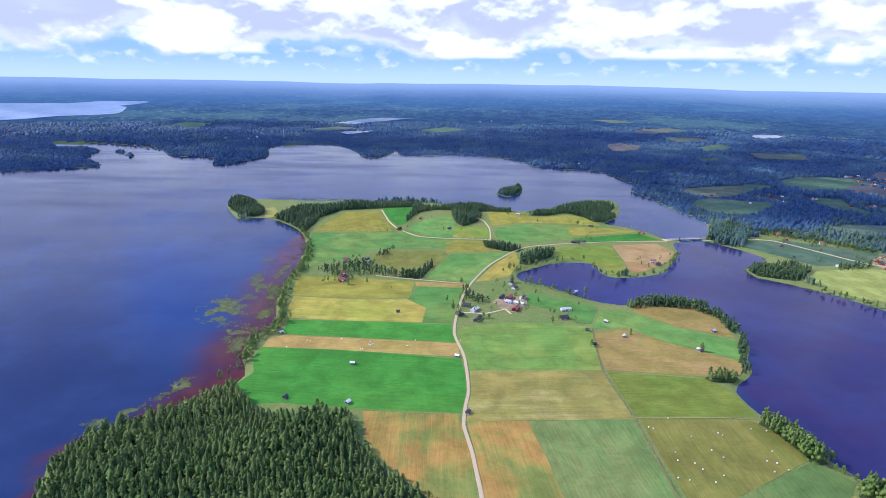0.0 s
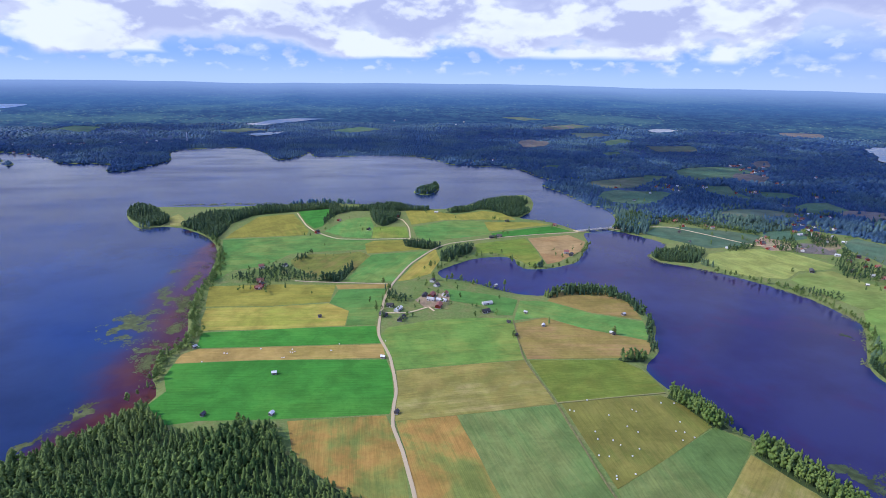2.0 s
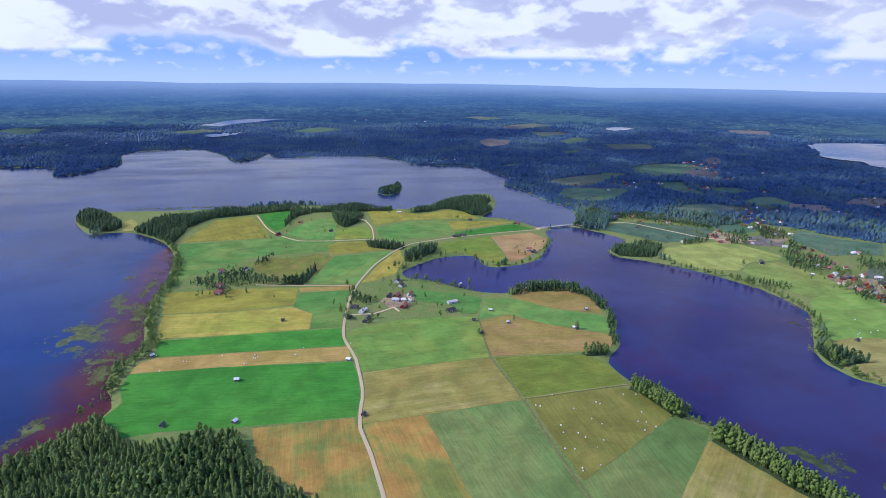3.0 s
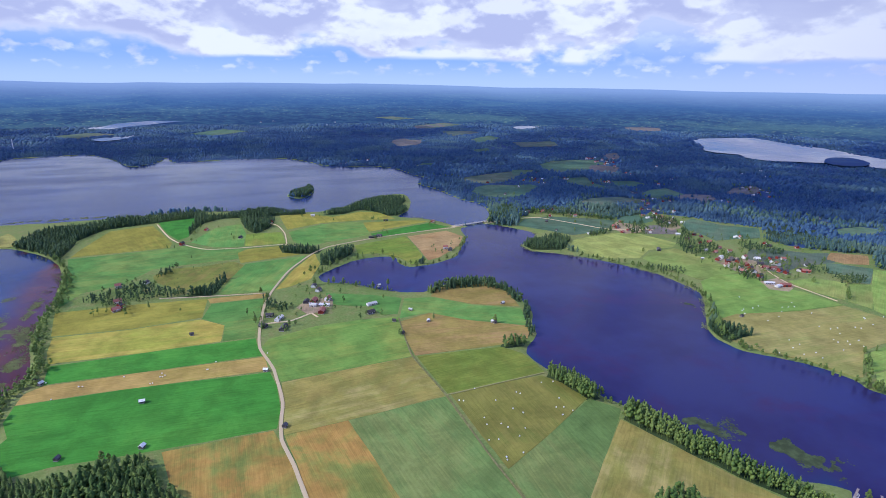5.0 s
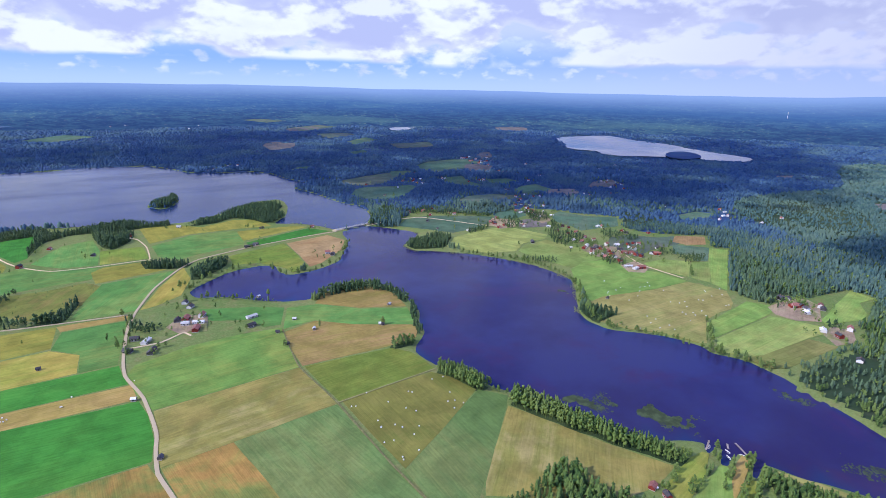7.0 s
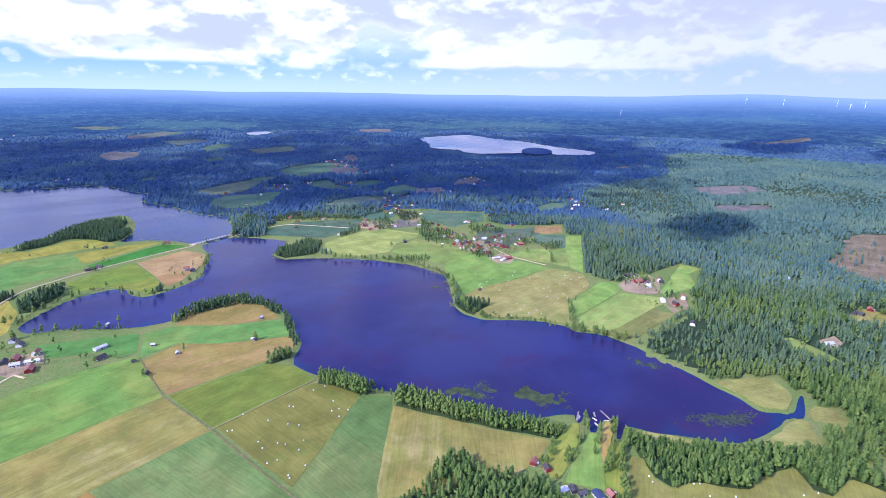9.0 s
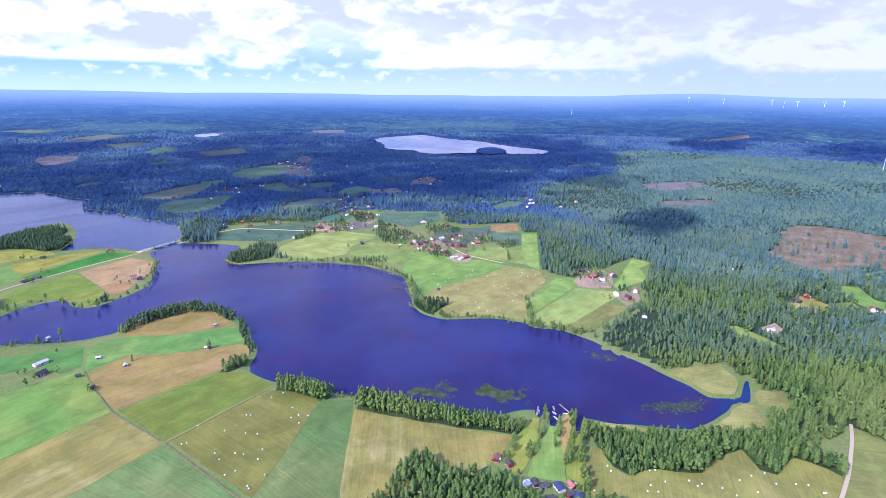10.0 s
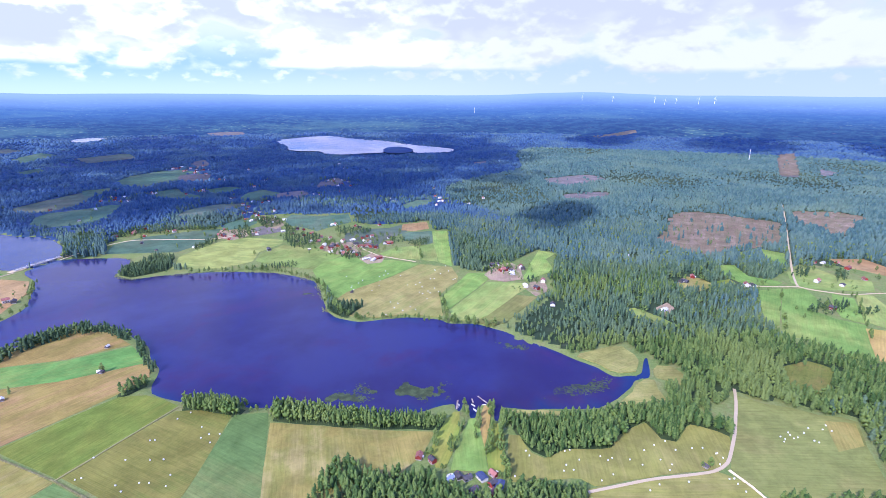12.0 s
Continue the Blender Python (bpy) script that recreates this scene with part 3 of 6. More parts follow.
FIELDS.append(('paddock', [(831, -107), (844, -135), (796, -146), (757, -135), (740, -154), (735, -181), (640, -173), (632, -157), (650, -126), (663, -112), (658, -95), (666, -93)]))
FIELDS.append(('paddock', [(839, -164), (830, -187), (741, -182), (751, -161), (784, -159)]))
FIELDS.append(('palepaddock', [(854, -192), (855, -212), (801, -221), (735, -207), (748, -184)]))
FIELDS.append(('stubble', [(723, -180), (727, -205), (633, -185), (637, -173)]))
FIELDS.append(('paddock', [(991, -52), (1046, -86), (1029, -125), (939, -121), (946, -98), (1006, -89), (973, -60)]))
FIELDS.append(('paddock', [(901, -18), (920, -49), (871, -65), (863, -108), (843, -99), (834, -56), (863, -33)]))
FIELDS.append(('meadow', [(812, -15), (842, -41), (825, -49), (793, -27)]))
FIELDS.append(('palepaddock', [(920, -120), (964, -158), (921, -188), (925, -223), (878, -217), (847, -131), (870, -121)]))
FIELDS.append(('plough', [(1029, -188), (1052, -238), (1007, -265), (961, -255), (980, -229), (989, -205)]))
FIELDS.append(('cleared', [(1027, 80), (1101, 65), (1263, 67), (1326, 22), (1309, -68), (1289, -132), (1226, -135), (1075, -125), (1055, -86), (1005, -50), (955, -25), (955, 17), (973, 47)]))
FIELDS.append(('cleared', [(1414, -169), (1471, -252), (1436, -310), (1325, -275), (1203, -231), (1256, -193), (1316, -173)]))
FIELDS.append(('hazebare', [(2757, -239), (2787, -298), (2039, -246), (2041, -198)]))
FIELDS.append(('hazebare', [(2295, -338), (2206, -374), (2106, -320)]))
FIELDS.append(('heath', [(570, -85), (599, -110), (592, -130), (547, -121), (522, -105), (528, -90)]))
FIELDS.append(('palemeadow', [(495, -46), (491, -65), (494, -86), (492, -106), (497, -122), (495, -132), (459, -131), (421, -134), (399, -141), (364, -65), (377, -46), (386, -40), (438, -44)]))
FIELDS.append(('dryhay', [(484, -109), (492, -130), (460, -130), (443, -112)]))
FIELDS.append(('palehay', [(351, 115), (352, 108), (338, 92), (335, 81), (352, 72), (369, 40), (383, 40), (404, 31), (414, 23), (397, 9), (399, -1), (429, -9), (426, -38), (400, -37), (382, -32), (361, -2), (336, 29), (323, 45), (327, 54), (312, 78), (302, 97)]))
FIELDS.append(('palehay', [(317, 46), (336, 21), (357, -6), (375, -31), (375, -38), (358, -61), (306, 43)]))
FIELDS.append(('reeds', [(506, 100), (532, 83), (550, 63), (543, 55), (526, 42), (499, 41), (487, 53), (492, 66), (500, 76)]))
FIELDS.append(('reeds', [(515, 35), (526, 11), (512, -1), (494, 1), (497, 23), (497, 34)]))
FIELDS.append(('reeds', [(483, 41), (492, 23), (475, 18), (458, 9), (445, 18), (423, 50), (446, 43), (461, 38)]))
FIELDS.append(('reeds', [(380, 133), (395, 103), (405, 72), (418, 51), (403, 67), (387, 101), (368, 129)]))
FIELDS.append(('paddock', [(293, 139), (322, 147), (357, 154), (360, 149), (347, 139), (304, 116)]))
FIELDS.append(('meadow', [(302, 162), (345, 169), (358, 168), (361, 164), (337, 154), (311, 147), (294, 144), (291, 150)]))
FIELDS.append(('stubble', [(347, 139), (365, 146), (382, 151), (385, 145), (348, 133), (328, 128)]))
FIELDS.append(('meadow', [(305, 115), (323, 124), (360, 134), (362, 129), (348, 120), (309, 104)]))
FIELDS.append(('reeds', [(-367, 1075), (-359, 1107), (-334, 1058), (-329, 1002), (-347, 1019)]))
FIELDS.append(('cleared', [(2761, -246), (2815, -308), (2082, -249), (2056, -200)]))
FIELDS.append(('cleared', [(3322, 664), (3662, 487), (3543, 454), (3244, 616)]))
FIELDS.append(('yard', [(62, 615), (72, 589), (82, 591), (97, 582), (107, 624), (90, 637), (78, 636)]))
FIELDS.append(('hazebare', [(739, 2442), (865, 2441), (793, 2264), (689, 2228)]))
FIELDS.append(('hazebare', [(1053, 3086), (1280, 3183), (1276, 3075), (1048, 2977)]))
FIELDS.append(('hazebare', [(2280, 2690), (2427, 2593), (2330, 2469), (2199, 2552)]))
FIELDS.append(('hazebare', [(1899, 817), (1952, 792), (1871, 763), (1840, 787)]))
FIELDS.append(('hazebare', [(1395, 340), (1487, 255), (1407, 233), (1318, 306)]))
FIELDS.append(('hazebare', [(1618, 467), (1780, 364), (1709, 296), (1527, 373)]))
FIELDS.append(('hazebare', [(707, 2329), (820, 2455), (731, 2216), (683, 2209)]))
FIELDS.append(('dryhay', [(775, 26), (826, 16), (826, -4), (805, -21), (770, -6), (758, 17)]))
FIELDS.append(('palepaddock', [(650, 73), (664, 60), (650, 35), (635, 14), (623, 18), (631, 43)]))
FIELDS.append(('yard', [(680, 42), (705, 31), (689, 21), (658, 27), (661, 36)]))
FIELDS.append(('hazebare', [(734, 2457), (823, 2535), (783, 2352), (709, 2255)]))
FIELDS.append(('hazemeadow', [(954, 3635), (1091, 3645), (1202, 3511), (1055, 3447)]))
FIELDS.append(('hazegrass', [(558, 1645), (615, 1711), (658, 1711), (618, 1635)]))
FIELDS.append(('hazegrass', [(925, 2001), (1022, 2047), (989, 1933), (908, 1905)]))
FIELDS.append(('hazemeadow', [(1241, 2228), (1457, 2214), (1365, 2035), (1184, 2041)]))
FIELDS.append(('hazemeadow', [(1103, 2794), (1292, 2797), (1304, 2647), (1088, 2580)]))
FIELDS.append(('hazegrass', [(-1464, 2856), (-1456, 3095), (-1305, 3051), (-1264, 2800)]))
FIELDS.append(('hazemeadow', [(-748, 2929), (-596, 3085), (-456, 2995), (-603, 2815)]))
FIELDS.append(('hazegrass', [(-175, 2933), (6, 3148), (131, 3049), (-52, 2812)]))
FIELDS.append(('hazebare', [(719, 2417), (821, 2502), (774, 2300), (689, 2229)]))
FIELDS.append(('hazemeadow', [(1062, 3114), (1302, 3240), (1378, 3107), (1091, 2929)]))
FIELDS.append(('hazegrass', [(1097, 2393), (1282, 2546), (1284, 2420), (1072, 2232)]))
ROADS = []
ROADS.append(('road', 1.9, [(29, 264), (28, 292), (24, 332), (19, 364), (21, 388), (25, 415), (23, 474), (14, 523), (16, 562), (27, 636), (40, 681), (69, 753), (110, 819), (144, 852), (226, 877), (328, 894), (388, 898)]))
ROADS.append(('road', 1.6, [(-129, 1095), (-102, 993), (-81, 946), (-42, 900), (15, 890), (79, 887), (113, 853)]))
ROADS.append(('road', 1.6, [(81, 887), (85, 962), (78, 1020), (64, 1042)]))
ROADS.append(('road', 1.8, [(35, 674), (-18, 684), (-64, 693), (-92, 700)]))
ROADS.append(('road', 1.8, [(19, 581), (52, 579), (76, 592), (81, 579)]))
ROADS.append(('road', 2.2, [(314, 47), (346, 11), (375, -28), (390, -37), (430, -42), (484, -44), (507, -43)]))
ROADS.append(('road', 1.7, [(382, -38), (370, -52), (349, -70)]))
ROADS.append(('road', 2.4, [(1517, -160), (1292, -149), (1072, -135), (914, -126), (852, -127), (846, -144)]))
ROADS.append(('road', 1.7, [(820, -55), (833, -90), (852, -127)]))
ROADS.append(('road', 1.7, [(846, -144), (846, -183), (875, -230), (861, -269)]))
ROADS.append(('road', 1.3, [(743, 548), (709, 475), (707, 436), (707, 402)]))
ROADS.append(('road', 1.8, [(454, 905), (520, 923), (581, 914), (622, 851), (660, 791), (736, 762)]))
ROADS.append(('track', 1.7, [(167, 544), (158, 491), (153, 453), (158, 376), (158, 285), (162, 215)]))
ROADS.append(('track', 1.6, [(158, 377), (213, 379), (259, 380)]))
BALES_A = [(185, 377), (165, 365), (168, 363), (217, 359), (219, 356), (246, 365), (257, 363), (247, 338), (237, 327), (243, 325), (247, 318), (236, 316), (194, 354), (202, 338), (207, 330), (174, 335), (172, 326), (183, 323), (186, 317), (198, 311), (189, 304), (165, 308), (172, 306), (168, 286), (167, 283), (182, 286)]
BALES_B = [(-166, 518), (-138, 501), (-135, 500), (-104, 506), (-73, 501), (-72, 494), (-74, 495), (-70, 496), (-81, 485), (-79, 485), (-27, 507), (-35, 494), (-34, 494), (-155, 486), (20, 508)]
BALES_C = [(329, 41), (349, 72), (352, 69), (344, 60), (355, 47), (353, 41), (357, 39), (361, 27), (377, 19), (359, 18), (387, 13), (371, 7), (396, 6), (388, -2), (369, -1), (362, 0), (396, -13), (400, -20), (397, -29), (398, -30), (394, -34), (334, 67), (331, 61), (327, 67), (339, 35), (385, -32), (355, -13), (373, -41), (368, -43), (343, 5), (334, 10), (336, 98), (332, 94), (306, 96), (371, -38), (362, -48)]
BALES_D = [(443, -74), (441, -77), (449, -81), (445, -83), (448, -86), (437, -76), (457, -91), (466, -95), (469, -105), (477, -108), (449, -97), (452, -80), (448, -100), (470, -111)]
BALES_E = [(613, 349), (623, 348), (610, 337), (644, 342), (682, 356), (681, 354), (672, 340), (707, 349), (656, 312), (688, 335), (587, 324), (589, 330), (599, 322), (574, 310), (594, 316), (603, 308), (542, 346), (543, 335), (541, 316), (529, 332), (505, 329), (536, 306), (526, 318), (566, 390), (497, 350), (607, 358), (636, 387), (661, 311), (613, 319), (619, 412), (558, 414), (648, 338)]
BALES_F = [(582, 423), (594, 425), (563, 422), (627, 410), (635, 408), (644, 418), (606, 403), (568, 424), (552, 460), (597, 455), (588, 393)]
WOODS = []
WOODS.append(('spruce', [(-254, 272), (-267, 309), (-267, 327), (-247, 348), (-229, 364), (-211, 382), (-193, 396), (-179, 414), (-157, 382), (-121, 370), (-99, 371), (-73, 367), (-59, 339), (-34, 309), (-2, 282), (19, 251), (-48, 201), (-215, 198)]))
WOODS.append(('spruce', [(185, 210), (221, 210), (243, 214), (258, 215), (264, 205), (259, 188), (259, 165), (262, 149), (271, 128), (280, 103), (294, 82), (307, 61), (308, 45), (273, 35)]))
WOODS.append(('tall', [(292, 302), (314, 243), (329, 202), (344, 170), (332, 167), (310, 212), (293, 253), (280, 294)]))
WOODS.append(('tall', [(265, 381), (276, 358), (282, 327), (270, 323), (263, 349), (256, 373)]))
WOODS.append(('mixed', [(240, 619), (281, 624), (313, 617), (330, 597), (332, 563), (325, 537), (320, 542), (319, 577), (299, 601), (268, 610), (231, 603)]))
WOODS.append(('mixed', [(324, 528), (318, 506), (301, 476), (293, 454), (284, 452), (299, 487)]))
WOODS.append(('mixed', [(241, 438), (271, 435), (277, 445), (249, 448)]))
WOODS.append(('mixed', [(130, 1298), (173, 1368), (199, 1394), (193, 1333), (172, 1282), (149, 1266)]))
WOODS.append(('mixed', [(-446, 1089), (-464, 1153), (-451, 1191), (-400, 1131), (-361, 1056), (-363, 1017), (-393, 1024)]))
WOODS.append(('mixed', [(-326, 994), (-317, 1069), (-293, 1113), (-249, 1127), (-179, 1145), (-107, 1162), (-57, 1161), (-43, 1140), (-103, 1118), (-171, 1097), (-210, 1083), (-227, 1052), (-240, 1018), (-240, 958), (-246, 922), (-264, 932), (-295, 970)]))
WOODS.append(('mixed', [(-72, 992), (-64, 1032), (-47, 1081), (-18, 1104), (17, 1102), (53, 1095), (100, 1099), (141, 1097), (139, 1134), (67, 1144), (-7, 1137), (-61, 1127)]))
WOODS.append(('mixed', [(20, 1087), (78, 1082), (67, 1015), (39, 975), (24, 1003)]))
WOODS.append(('mixed', [(172, 1075), (229, 1125), (267, 1161), (330, 1213), (368, 1193), (376, 1159), (350, 1114), (347, 1055), (315, 1021), (295, 1028), (282, 1069), (253, 1096), (214, 1073)]))
WOODS.append(('grove', [(-174, 719), (-159, 740), (-136, 751), (-112, 758), (-98, 736), (-67, 720), (-48, 705), (-60, 693), (-104, 697), (-141, 689), (-152, 695)]))
WOODS.append(('mixed', [(-65, 695), (-33, 690), (-21, 716), (-13, 743), (-18, 753), (-33, 727), (-50, 705)]))
WOODS.append(('grove', [(-107, 785), (-93, 812), (-75, 828), (-78, 807), (-96, 777)]))
WOODS.append(('mixed', [(67, 866), (95, 865), (130, 838), (121, 820), (92, 830), (68, 844)]))
WOODS.append(('mixed', [(115, 761), (125, 802), (150, 821), (179, 829), (169, 799), (142, 773), (127, 756)]))
WOODS.append(('grove', [(24, 649), (35, 646), (48, 622), (61, 616), (46, 603), (28, 616)]))
WOODS.append(('mixed', [(455, 916), (494, 972), (558, 1022), (572, 1002), (520, 947), (478, 918)]))
WOODS.append(('mixed', [(447, 751), (469, 774), (497, 771), (538, 789), (551, 763), (524, 735), (499, 710), (469, 721), (454, 730)]))
WOODS.append(('grove', [(570, 602), (591, 592), (608, 558), (598, 546), (572, 573)]))
WOODS.append(('mixed', [(472, 392), (497, 409), (508, 398), (522, 370), (498, 367), (478, 366), (469, 371)]))
WOODS.append(('grove', [(732, 700), (753, 675), (755, 634), (712, 604), (680, 623), (693, 656)]))
WOODS.append(('grove', [(790, 748), (782, 719), (749, 686), (739, 698)]))
WOODS.append(('grove', [(814, 640), (843, 620), (843, 578), (818, 567), (790, 607)]))
WOODS.append(('grove', [(794, 474), (825, 455), (832, 441), (793, 431), (780, 446)]))
WOODS.append(('grove', [(792, 505), (825, 496), (792, 476), (776, 489)]))
WOODS.append(('grove', [(680, 528), (699, 500), (681, 487), (665, 510)]))
WOODS.append(('grove', [(597, 779), (645, 780), (677, 797), (615, 758), (591, 762)]))
WOODS.append(('grove', [(704, 802), (755, 819), (720, 762), (673, 748)]))
WOODS.append(('grove', [(797, 829), (841, 821), (803, 764), (758, 769)]))
WOODS.append(('grove', [(706, 285), (738, 289), (738, 273), (709, 270)]))
WOODS.append(('grove', [(696, 217), (716, 212), (715, 200), (691, 200)]))
WOODS.append(('grove', [(615, 996), (697, 934), (724, 855), (709, 841), (668, 895), (586, 952)]))
WOODS.append(('grove', [(750, -121), (798, -151), (800, -178), (769, -170), (750, -144)]))
WOODS.append(('grove', [(781, -182), (795, -206), (773, -200), (765, -180)]))
WOODS.append(('grove', [(891, -121), (936, -127), (960, -151), (909, -143)]))
WOODS.append(('grove', [(919, -174), (958, -193), (921, -195), (899, -178)]))
WOODS.append(('spruce', [(420, 47), (447, 9), (450, -8), (436, -39), (427, -38), (430, -9), (399, -1), (398, 9), (416, 24), (405, 31), (384, 41), (369, 40), (352, 72), (337, 80), (339, 93), (354, 111), (368, 129), (373, 125), (386, 100), (401, 66)]))
WOODS.append(('spruce', [(234, 184), (256, 186), (270, 171), (278, 150), (278, 138), (273, 129), (269, 113)]))
WOODS.append(('spruce', [(279, 91), (293, 93), (303, 79), (312, 62), (317, 49), (303, 43)]))
OPENS = []
OPENS.append([(-243, 197), (-300, 270), (-300, 340), (-250, 400), (-215, 430), (-194, 560), (-228, 850), (-307, 995), (-429, 1031), (-502, 1217), (142, 1155), (437, 1307), (413, 910), (388, 827), (318, 718), (111, 730), (225, 604), (359, 611), (279, 415), (292, 308), (371, 176), (385, 135), (342, 116), (296, 97), (313, 51), (382, -41), (354, -73), (212, -16), (142, 123)])
OPENS.append([(506, 711), (554, 753), (651, 774), (710, 839), (820, 862), (874, 828), (901, 753), (946, 702), (879, 646), (881, 591), (919, 554), (966, 516), (897, 469), (916, 448), (710, 338), (706, 285), (750, 282), (783, 265), (811, 262), (858, 251), (856, 218), (758, 194), (709, 195), (695, 179), (637, 179), (551, 191), (515, 235), (477, 365), (597, 522), (590, 565), (566, 617)])
OPENS.append([(506, 873), (549, 932), (612, 952), (725, 853), (647, 765), (553, 754), (506, 711), (541, 785)])
OPENS.append([(815, -75), (933, -122), (966, -136), (1001, -264), (637, -186), (634, -169), (647, -125), (651, -92), (707, -76)])
OPENS.append([(387, 141), (400, 104), (512, 101), (558, 61), (527, 40), (518, 36), (529, 10), (511, -2), (491, -1), (476, 17), (457, 7), (416, 51), (391, 83), (368, 128)])
OPENS.append([(368, 131), (352, 72), (369, 40), (416, 24), (399, -1), (431, -9), (496, -43), (495, -65), (495, -107), (498, -133), (406, -142), (303, 43), (261, 140)])
OPENS.append([(496, 708), (576, 629), (605, 580), (609, 529), (544, 447), (501, 416), (484, 370), (517, 250), (545, 188), (528, 185), (492, 250), (455, 348), (448, 394), (538, 472), (570, 511), (568, 556), (481, 680)])
OPENS.append([(506, 873), (529, 828), (540, 775), (557, 767), (502, 701), (478, 705), (430, 739), (467, 817), (490, 873)])
TREE_LINES = []
TREE_LINES.append((62, [(-196, 425), (-192, 440), (-190, 457), (-194, 496), (-183, 518), (-179, 546), (-189, 584), (-199, 628), (-205, 681), (-203, 717), (-207, 768), (-214, 819), (-228, 869), (-251, 918)]))
TREE_LINES.append((44, [(549, 457), (514, 421), (491, 390), (480, 351), (496, 326), (512, 296), (519, 264), (525, 253), (538, 230), (537, 204)]))
TREE_LINES.append((34, [(505, 671), (539, 627), (563, 594), (567, 532), (567, 499), (554, 471)]))
TREE_LINES.append((22, [(223, 762), (226, 727), (239, 709), (275, 711), (317, 732), (347, 774), (377, 826)]))
TREE_LINES.append((10, [(106, 725), (136, 757), (174, 780), (214, 788)]))
TREE_LINES.append((10, [(109, 685), (137, 669), (162, 647), (182, 625)]))
TREE_LINES.append((5, [(281, 326), (285, 319), (289, 311)]))
TREE_LINES.append((4, [(568, 284), (536, 264), (610, 302)]))
TREE_LINES.append((8, [(22, 570), (25, 621), (34, 664)]))
TREE_LINES.append((9, [(338, 152), (373, 163)]))
TREE_LINES.append((8, [(335, 137), (363, 146)]))
TREE_LINES.append((14, [(320, 122), (383, 143)]))
TREE_LINES.append((12, [(327, 115), (373, 130)]))
TREE_LINES.append((7, [(311, 148), (336, 153)]))
TREE_LINES.append((5, [(296, 161), (321, 164)]))
TREE_LINES.append((6, [(320, 109), (301, 99)]))
TREE_LINES.append((7, [(823, -105), (675, -94)]))
TREE_LINES.append((9, [(849, -192), (694, -178)]))
TREE_LINES.append((6, [(789, 441), (718, 398)]))
TREE_LINES.append((10, [(594, 299), (524, 257)]))
TREE_LINES.append((12, [(521, 252), (532, 202)]))
TREE_LINES.append((6, [(729, 480), (850, 518)]))
LONE_TREES = [(-66, 651), (-100, 675), (-61, 861), (40, 1000), (-153, 1093), (20, 570), (58, 591), (94, 684), (265, 495), (135, 566), (204, 531), (-102, 384), (-97, 382), (-74, 374), (-71, 371), (277, 980), (354, 942), (361, 931), (183, 1024)]
LONE_TREES_B = [(166, 608), (54, 567), (48, 568), (186, 651), (155, 502), (13, 587), (87, 727), (96, 734), (104, 742), (25, 674), (631, 884), (663, 868), (688, 872), (689, 860), (616, 653), (622, 851), (800, 663), (836, 653), (805, 545), (684, 506), (679, 540), (688, 489), (738, 561), (666, 580), (728, 700), (780, 521), (800, 504), (742, 460)]
LONE_TREES_C = [(377, -21), (378, -26), (784, -161), (770, -144), (778, -149), (772, -176), (768, -187), (751, -115), (725, -121), (840, -185), (848, -177), (945, -156), (971, -178), (1011, -224), (988, -241), (284, 152), (290, 146), (301, 105), (398, 39)]
SITES_RED = [(1240, 1642), (1228, 1577), (1197, 1499), (815, 1318), (794, 1265), (976, 1216), (1279, 1006), (1258, 959), (888, 946), (842, 879), (794, 856), (657, 1305), (1238, 914), (748, 663), (730, 614), (720, 563), (720, 546), (709, 531), (735, 527), (743, 500), (680, 806), (783, 556), (755, 629), (779, 706), (666, 764), (833, 861), (826, 827), (883, 585), (652, 913), (644, 966), (618, 961), (582, 960), (712, 827), (676, 788), (687, 772), (744, 687), (768, 661), (705, 567), (687, 526), (692, 502), (743, 520), (743, 510), (853, 622), (835, 905), (1206, 1563)]
SITES_RED_2 = [(1264, 1537), (773, 1311), (891, 948), (1212, 629), (733, 259), (-135, 676), (-131, 685), (-137, 702), (-79, 938), (-44, 1024), (71, 1047), (362, 950), (-1868, 2379), (-1823, 2369), (-1912, 2389), (-1113, 2033), (1229, 1535), (825, 7), (992, -162), (1005, -194), (773, -155), (930, -216), (674, 194), (874, 1408), (933, 1210), (608, 918), (680, 796), (699, 581), (797, 555)]
SITES_WHITE = [(1278, 1662), (1263, 1599), (1228, 1523), (834, 1313), (993, 1219), (1289, 1034), (1221, 945), (901, 977), (864, 887), (791, 839), (1197, 1447), (807, 1256), (722, 626), (686, 553), (703, 521), (765, 539), (800, 547), (733, 774), (754, 719), (748, 574), (807, 514), (839, 820), (657, 899), (704, 778), (602, 777), (716, 748), (712, 639), (714, 588), (753, 606), (701, 542), (762, 563), (767, 531), (773, 501), (840, 670), (806, 819), (803, 792), (1225, 1640), (899, 1295), (948, 990), (1195, 608), (1163, 584), (1107, 688), (1162, 512), (1313, 1028), (1312, 998)]
SITES_WHITE_2 = [(749, 280), (719, 245), (754, 244), (95, 660), (81, 612), (101, 625), (92, 677), (827, 863), (-144, 758), (-113, 763), (152, 1073), (-1184, 2077), (-1079, 2021), (-1179, 2284), (-1134, 2339), (-1099, 2369), (-1650, 2462), (225, 3563), (301, 3607), (586, 3328), (661, 3459), (595, 1427), (570, 1441), (889, 1276), (402, 1800), (445, 1806), (320, 778), (-774, 2430), (-849, 2466), (727, 263), (731, 251), (677, 211), (706, 195), (628, 159), (673, 32), (821, -62), (825, -70), (995, -174), (886, -153), (883, -182), (1600, 1228), (1323, 1609)]
SITES_WHITE_3 = [(628, 1150), (711, 1229), (1097, 1139), (1201, 1198), (1513, 1138), (1336, 1406), (1133, 717), (1480, 1198), (1243, 509)]
